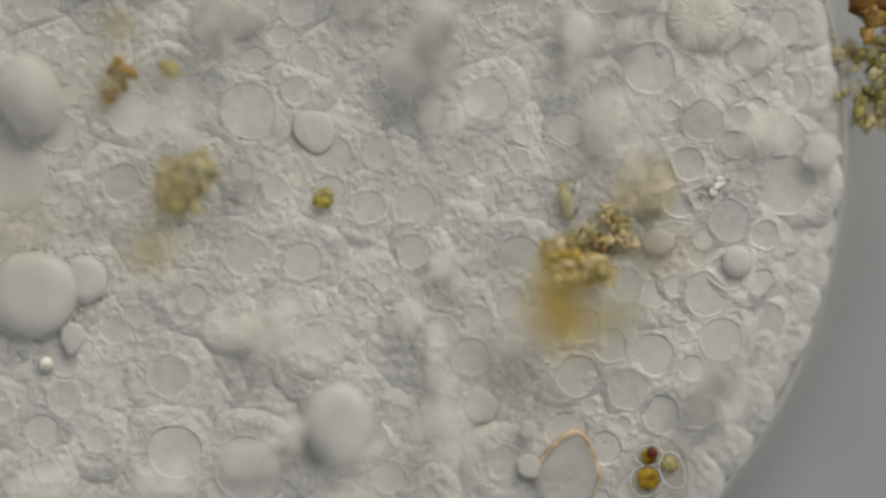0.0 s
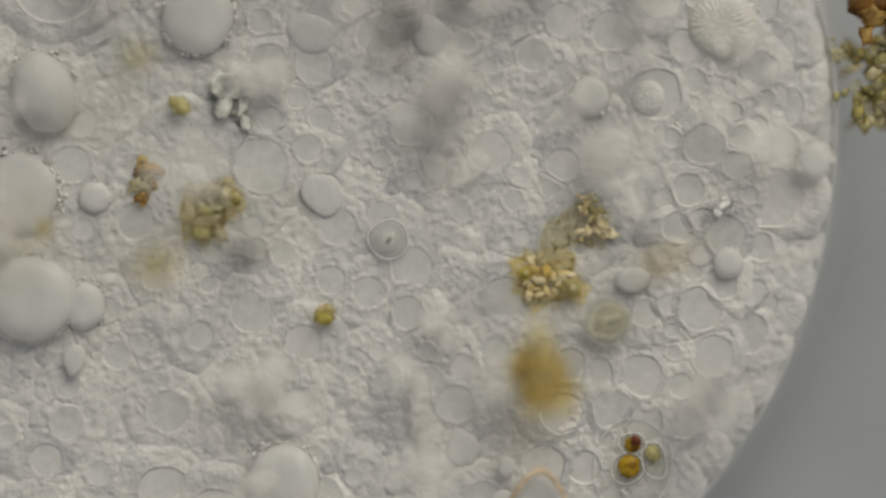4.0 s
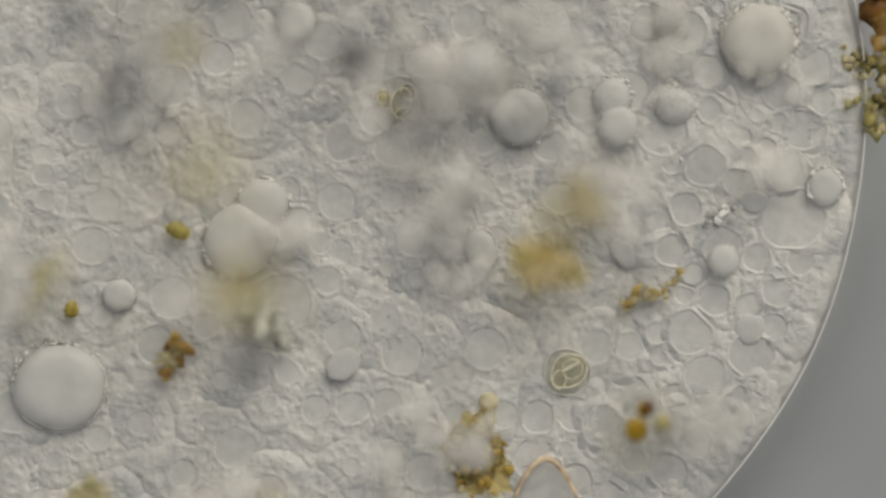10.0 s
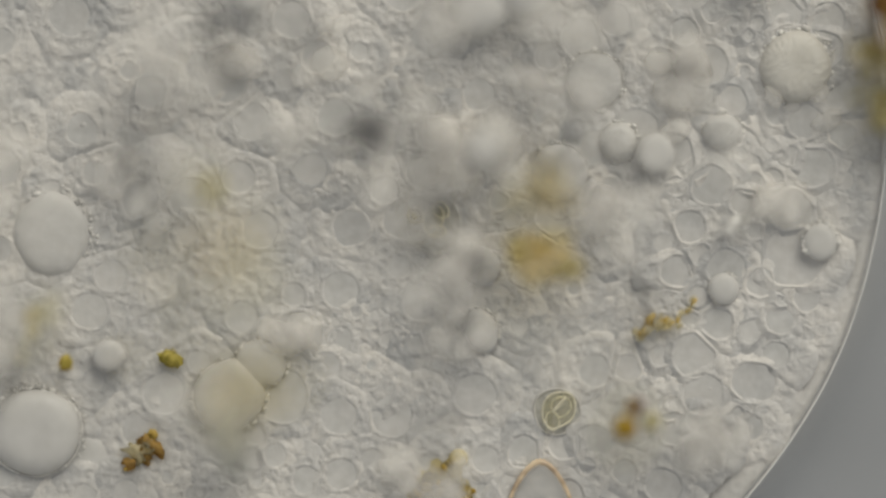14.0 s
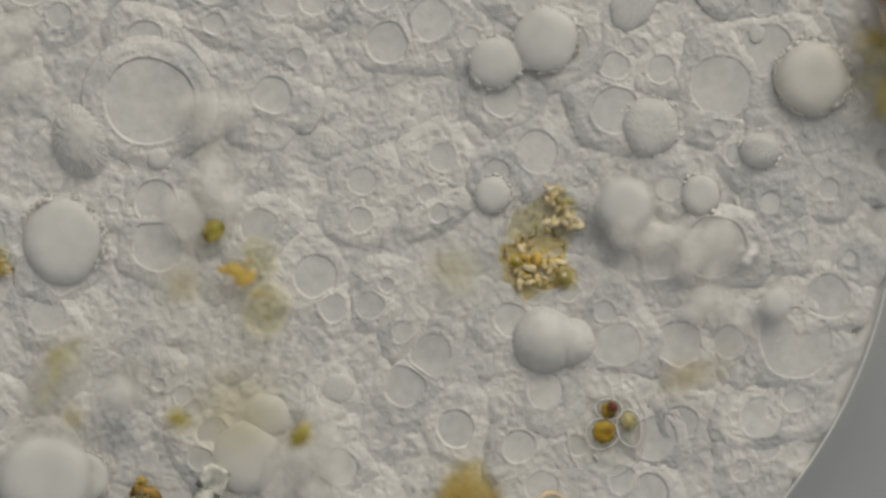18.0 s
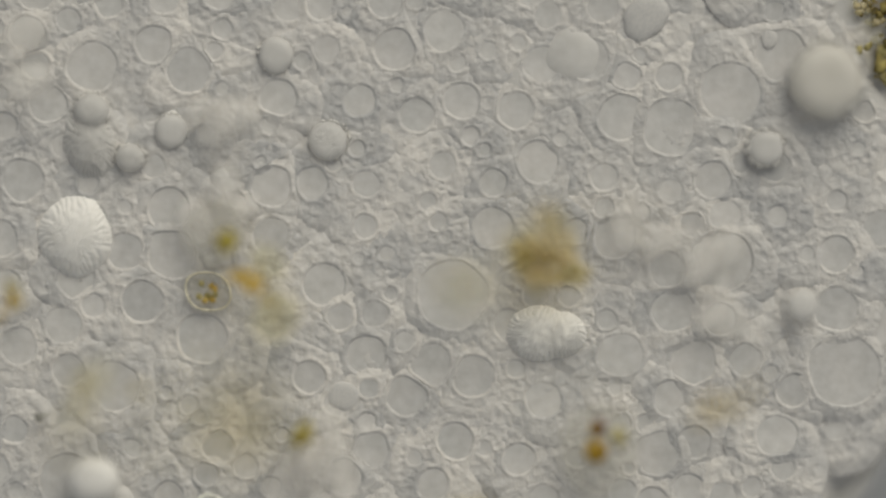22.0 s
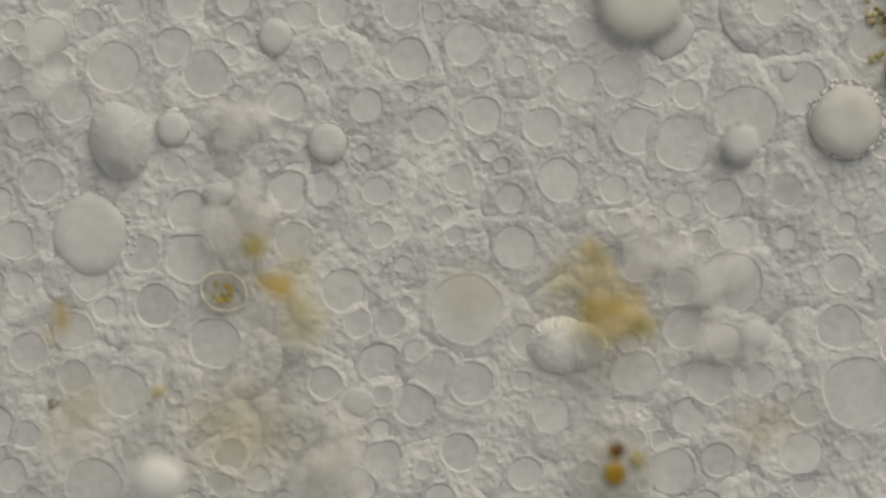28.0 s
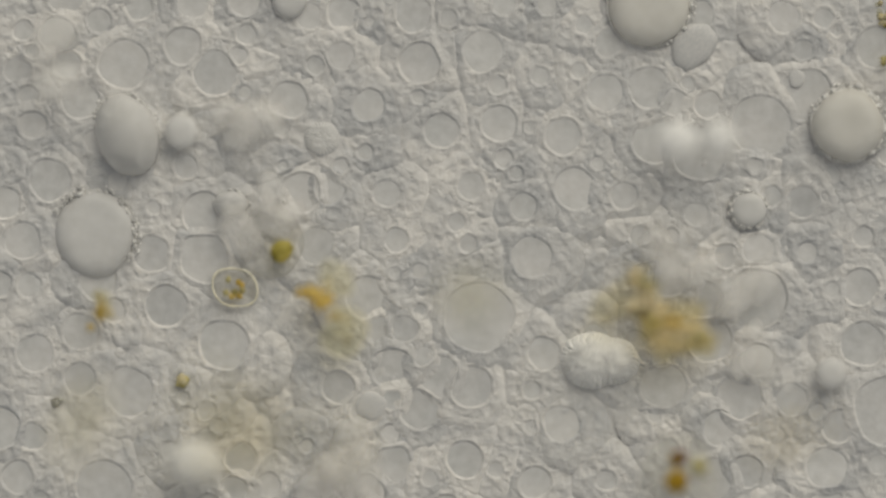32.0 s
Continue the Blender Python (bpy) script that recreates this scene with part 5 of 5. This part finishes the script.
def bowl(edge, patch, deep, flat, seed):
    """A shallow clear bowl: the grainy patch of cytoplasm with its thin raised rim, and the fluid. Verts and faces of both."""
    made = []
    wide = patch - edge
    grainy = np.clip(wide / .012, 0, 1)
    skirt = [(patch + .022, -.009, 0), (patch + .008, -.0024, .5), (patch, -.0009, 1)] + [(edge + wide * f, -.0002 - .0006 * f, f ** .5) for f in (.88, .76, .65, .54, .43, .33, .23, .14, .06)]
    r = random.Random(seed)
    small = []
    for _ in range(110):
        t = r.uniform(0, 2 * math.pi)
        j = int(t / (2 * math.pi) * VES_SEGS) % VES_SEGS
        size = r.choice((.006, .008, .010, .012, .015))
        if wide[j] < 1.5 * size:
            continue
        away = edge[j] + r.uniform(.75 * size, wide[j] - .5 * size)
        spot = (away * math.cos(t), away * math.sin(t))
        if all(math.hypot(spot[0] - x, spot[1] - y) > .93 * (size + p) for x, y, p, _ in small):
            small.append((*spot, size, r.uniform(.0010, .0020)))
    rim = skirt + [(edge, 0, 0), (edge - .0008, -.0001, 0), (edge - .002, -.42 * deep, 0), (edge - .0034, -.78 * deep, 0), (edge - .0052, -deep, 0), (edge - .0056, -deep - .004, 0)]
    inner = np.maximum(edge - .008, .3 * edge)
    fluid = [(edge - .0044, -.93 * deep, 0), (edge - .0056, -deep, 0), (inner, -deep - .0002, 0)] + [(inner * k, -deep - .0002 - flat * (1 - k * k), 0) for k in (.8, .55, .28)]
    for kind, levels in (("rim", rim), ("fluid", fluid)):
        verts, faces = [], []
        for radii, z, rough in levels:
            for j in range(VES_SEGS):
                t, e = 2 * math.pi * j / VES_SEGS, max(radii[j], .2 * edge[j])
                x, y = e * math.cos(t), e * math.sin(t)
                lift = .0005 * noise.noise((x * 55 + seed * 3.3, y * 55, 1.5))
                if rough:
                    lift += rough * grainy[j] * (.0016 * noise.noise((x * 75, y * 75 + seed * 1.7, 4.5)) + .0012 * noise.noise((x * 170, y * 170, seed * 2.1)))
                    for p, q, size, down in small:
                        d = math.hypot(x - p, y - q) / size
                        if d < 1:
                            lift -= down * (1 - d ** 3)
                verts.append((x, y, z + lift))
        for i in range(len(levels) - 1):
            for j in range(VES_SEGS):
                k = (j + 1) % VES_SEGS
                faces.append((i * VES_SEGS + j, i * VES_SEGS + k, (i + 1) * VES_SEGS + k, (i + 1) * VES_SEGS + j))
        if kind == "fluid":
            faces.append(tuple((len(levels) - 1) * VES_SEGS + j for j in range(VES_SEGS)))
        else:
            for _ in range(int(140 * float(wide.mean()) / .02 * float(edge.mean()) / .03) + 3):
                i, j = r.randrange(3, len(skirt)), r.randrange(VES_SEGS)
                if wide[j] < .004:
                    continue
                x, y, z = verts[i * VES_SEGS + j]
                size, spin, base = r.uniform(.001, .002), r.uniform(0, 3), len(verts)
                stretch = r.choice((1, 1.2, 1.6, 2.4))
                for k in range(5):
                    p, q = stretch * size * math.cos(k * 1.2566), size * math.sin(k * 1.2566)
                    verts.append((x + p * math.cos(spin) - q * math.sin(spin), y + p * math.sin(spin) + q * math.cos(spin), z - .4 * size))
                verts.append((x, y, z + .9 * size))
                faces += [(base + k, base + (k + 1) % 5, base + 5) for k in range(5)]
        made.append((verts, faces))
    return made


def build_wide():
    """Wide smooth vacuoles that come into focus for a few seconds, seen as broad shallow bowls."""
    angles = np.arange(VES_SEGS) * 2 * math.pi / VES_SEGS
    for key, size, seed in (("wide_bowl", .084, 301), ("wide_bowl_late", .081, 302)):
        ob = THINGS[key] = thing("vacuole", "wide smooth grey vacuole, dark above and bright below", "vacuole")
        edge = size * (1 + .03 * np.cos(2 * angles + seed) + .02 * np.cos(3 * angles))
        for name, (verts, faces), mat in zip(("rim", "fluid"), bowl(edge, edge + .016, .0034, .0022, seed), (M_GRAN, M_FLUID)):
            link_mesh(name, verts, faces, mat, ob)


def build_vesicles():
    """Flat round vesicles pressed side by side; an early and a later set, which sink into the cytoplasm and rise from it."""
    r = random.Random(11)
    named = [  # seconds, u, v, radius
        (0, 1405, 330, 58), (0, 1405, 160, 40), (0, 1390, 240, 40), (0, 1380, 580, 42), (0, 1250, 520, 42), (0, 440, 195, 50), (0, 310, 800, 48), (0, 440, 830, 58)]
    named_edge = [
        (0, 1456, 198, 29), (0, 1412, 104, 26), (0, 1391, 47, 37), (0, 1305, 255, 27), (0, 1355, 416, 27), (0, 1290, 390, 38), (0, 1152, 120, 47), (0, 1440, 400, 24), (0, 1350, 500, 25), (0, 1425, 480, 28),
        (0, 1330, 640, 25), (0, 1400, 660, 26), (0, 1330, 735, 28), (0, 1300, 800, 26), (0, 1385, 720, 22), (6, 1478, 165, 34), (6, 1440, 560, 30), (9, 1480, 430, 34), (9, 1450, 735, 34)]
    named2 = [(20, 800, 515, 63), (22.5, 1278, 465, 57), (22.5, 1100, 208, 43), (22.5, 1480, 550, 41), (22.5, 1385, 100, 48), (22.5, 305, 450, 46), (22.5, 360, 600, 46), (22.5, 720, 702, 38), (28, 795, 615, 48),
              (22.5, 1230, 645, 43), (22.5, 1098, 630, 42), (22.5, 165, 118, 46), (22.5, 335, 125, 42), (22.5, 830, 610, 45)]
    named3 = [(22.5, 650, 630, 38), (22.5, 1165, 805, 42), (22.5, 738, 205, 33), (22.5, 205, 685, 45), (22.5, 575, 505, 40), (28, 1210, 250, 52), (30, 1335, 215, 56), (30, 1545, 710, 66), (28, 165, 860, 50), (28, 1130, 460, 40),
              (18.5, 1225, 85, 55), (18.5, 1232, 185, 48), (18.5, 1180, 535, 40), (18.5, 325, 50, 50)]
    sets = []
    for early, first, homes in ((True, named + named_edge, ((1.5, 50), (9, 30), (1.5, -48), (6, -40), (10.5, -40), (15, -40))), (False, named2 + named3, ((25, 200),))):
        first = [(min(CLOCK, key=lambda c: abs(c - t)), u, v, q) for t, u, v, q in first]
        paths = flow_paths([x[1] for x in first], [x[2] for x in first], [x[0] for x in first], 935)
        sizes = [x[3] for x in first]
        k0, good = CLOCK.index(1.5 if early else 25), []
        for k in range(len(first)):
            if all(math.hypot(paths[k][0][k0] - paths[g][0][k0], paths[k][1][k0] - paths[g][1][k0]) > .85 * (sizes[k] + sizes[g]) for g in good):
                good.append(k)
        paths, sizes, homes_of = paths[good], [sizes[k] for k in good], [k0] * len(good)
        inner = [False] * len(good)
        for t0, number in homes:
            k0, c = CLOCK.index(t0), where_at("cell", t0)
            near = [(p[0][k0], p[1][k0], q) for p, q in zip(paths, sizes)]
            fresh, tries = [], 0
            for q in sorted((r.choice((13, 15, 17, 19, 21, 24, 27, 31, 35, 39)) for _ in range(abs(number))), reverse=True):
                for _ in range(90):
                    u, v = r.uniform(-40, 1600), r.uniform(-30, 910)
                    if number > 0 and early:
                        # most of the early ones lie in a band along the cell's rim
                        turn, reach = radians(r.uniform(-28, 52)), r.uniform(680, 940)
                        u, v = c[0] + reach * math.cos(turn), c[1] + reach * math.sin(turn)
                    far = math.hypot(u - c[0], v - c[1])
                    if far > 968 - q or not clear_of(u, v, q - 16, t0):
                        continue
                    if any(math.hypot(u - a, v - b) < (q + p) * .9 for a, b, p in near):
                        continue
                    near.append((u, v, q))
                    fresh.append((u, v, q))
                    break
            paths = np.concatenate([paths, flow_paths([x[0] for x in fresh], [x[1] for x in fresh], [t0] * len(fresh), 935)])
            sizes += [x[2] for x in fresh]
            homes_of += [k0] * len(fresh)
            inner += [number < 0] * len(fresh)
        sets.append((early, paths, sizes, homes_of, inner))
    for early, paths, sizes, homes_of, inner in sets:
        edges = [None] * len(sizes)
        for k0 in set(homes_of):
            shown = outlines([(p[0][k0], p[1][k0], q) for p, q in zip(paths, sizes)], 26 if early else 34)
            for k, e in enumerate(shown):
                if homes_of[k] == k0:
                    edges[k] = e
        for k, q in enumerate(sizes):
            ob = new("bubble" if inner[k] else "vesicle")
            deep = r.choice((.001, .0014, .0018, .0023)) * (1.1 if q > 30 else .9) * (.5 if inner[k] else 1)
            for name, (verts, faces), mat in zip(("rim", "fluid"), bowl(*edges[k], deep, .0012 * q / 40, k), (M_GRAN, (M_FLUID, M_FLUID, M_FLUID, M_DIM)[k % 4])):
                link_mesh(name, verts, faces, mat, ob)
            if inner[k]:
                tagged(ob, "faint shallow clear bubble in drifting grainy cytoplasm", "bubble", "bubbles in the drifting cytoplasm")
            else:
                tagged(ob, "flat clear grey round vesicle" if q < 38 else "wide flat clear grey vesicle with a thin rim", "vesicle", "vesicles in the cytoplasm")
            lift, slow = r.uniform(-.0006, .0004) - (.0048 if inner[k] else .003 if early else .0025), r.random() < .45
            z = []
            for c in CLOCK:
                up = (c <= 15) == early and not (slow and not early and c < 20)
                z.append(lift - (.002 if c == 17 else 0) if up else -.05 - q / 10000)
            for i, c in enumerate(CLOCK):
                mid, here = np.array(where_at("cell", c)[:2]), paths[k][:, i]
                far, most = np.linalg.norm(here - mid), (860 if z[i] < -.03 else 944 if early else 925) - q
                if far > most:
                    paths[k][:, i] = mid + (here - mid) * most / far
            DRIFT.append((ob, paths[k], sag(paths[k], z, 840, 110), (r.gauss(0, 1.7), r.gauss(0, 1.7), 0)))


build_slide()
CELL_BODY = build_cell()
build_vacuoles()
build_food()
build_outside()
build_lumps()
build_vesicles()
build_wide()
build_soft()
build_mottling()


# ---- movement ----
def motions():
    def rows(name):
        if name in ROLL:
            times = sorted({r[0] for r in TRACKS[name]} | {r[0] for r in ROLL[name]})
            over = [float(np.interp(t, [r[0] for r in ROLL[name]], [r[1] for r in ROLL[name]])) for t in times]
            return [(t, pose(*stage(*where_at(name, t)[:2]), where_at(name, t)[2] - .025, o, 0, 0)) for t, o in zip(times, over)]
        return [(t, pose(*stage(u, v), z, 0, 0, turn)) for t, u, v, z, turn in TRACKS[name]]

    walk(CELL_BODY, rows("cell"))
    for name, ob in THINGS.items():
        walk(ob, rows(name))
    for ob, path, height, turn in DRIFT:
        turn = turn if isinstance(turn, tuple) else (0, 0, turn)
        walk(ob, [(t, pose(*stage(path[0][i], path[1][i]), height[i], *turn)) for i, t in enumerate(CLOCK)])


motions()
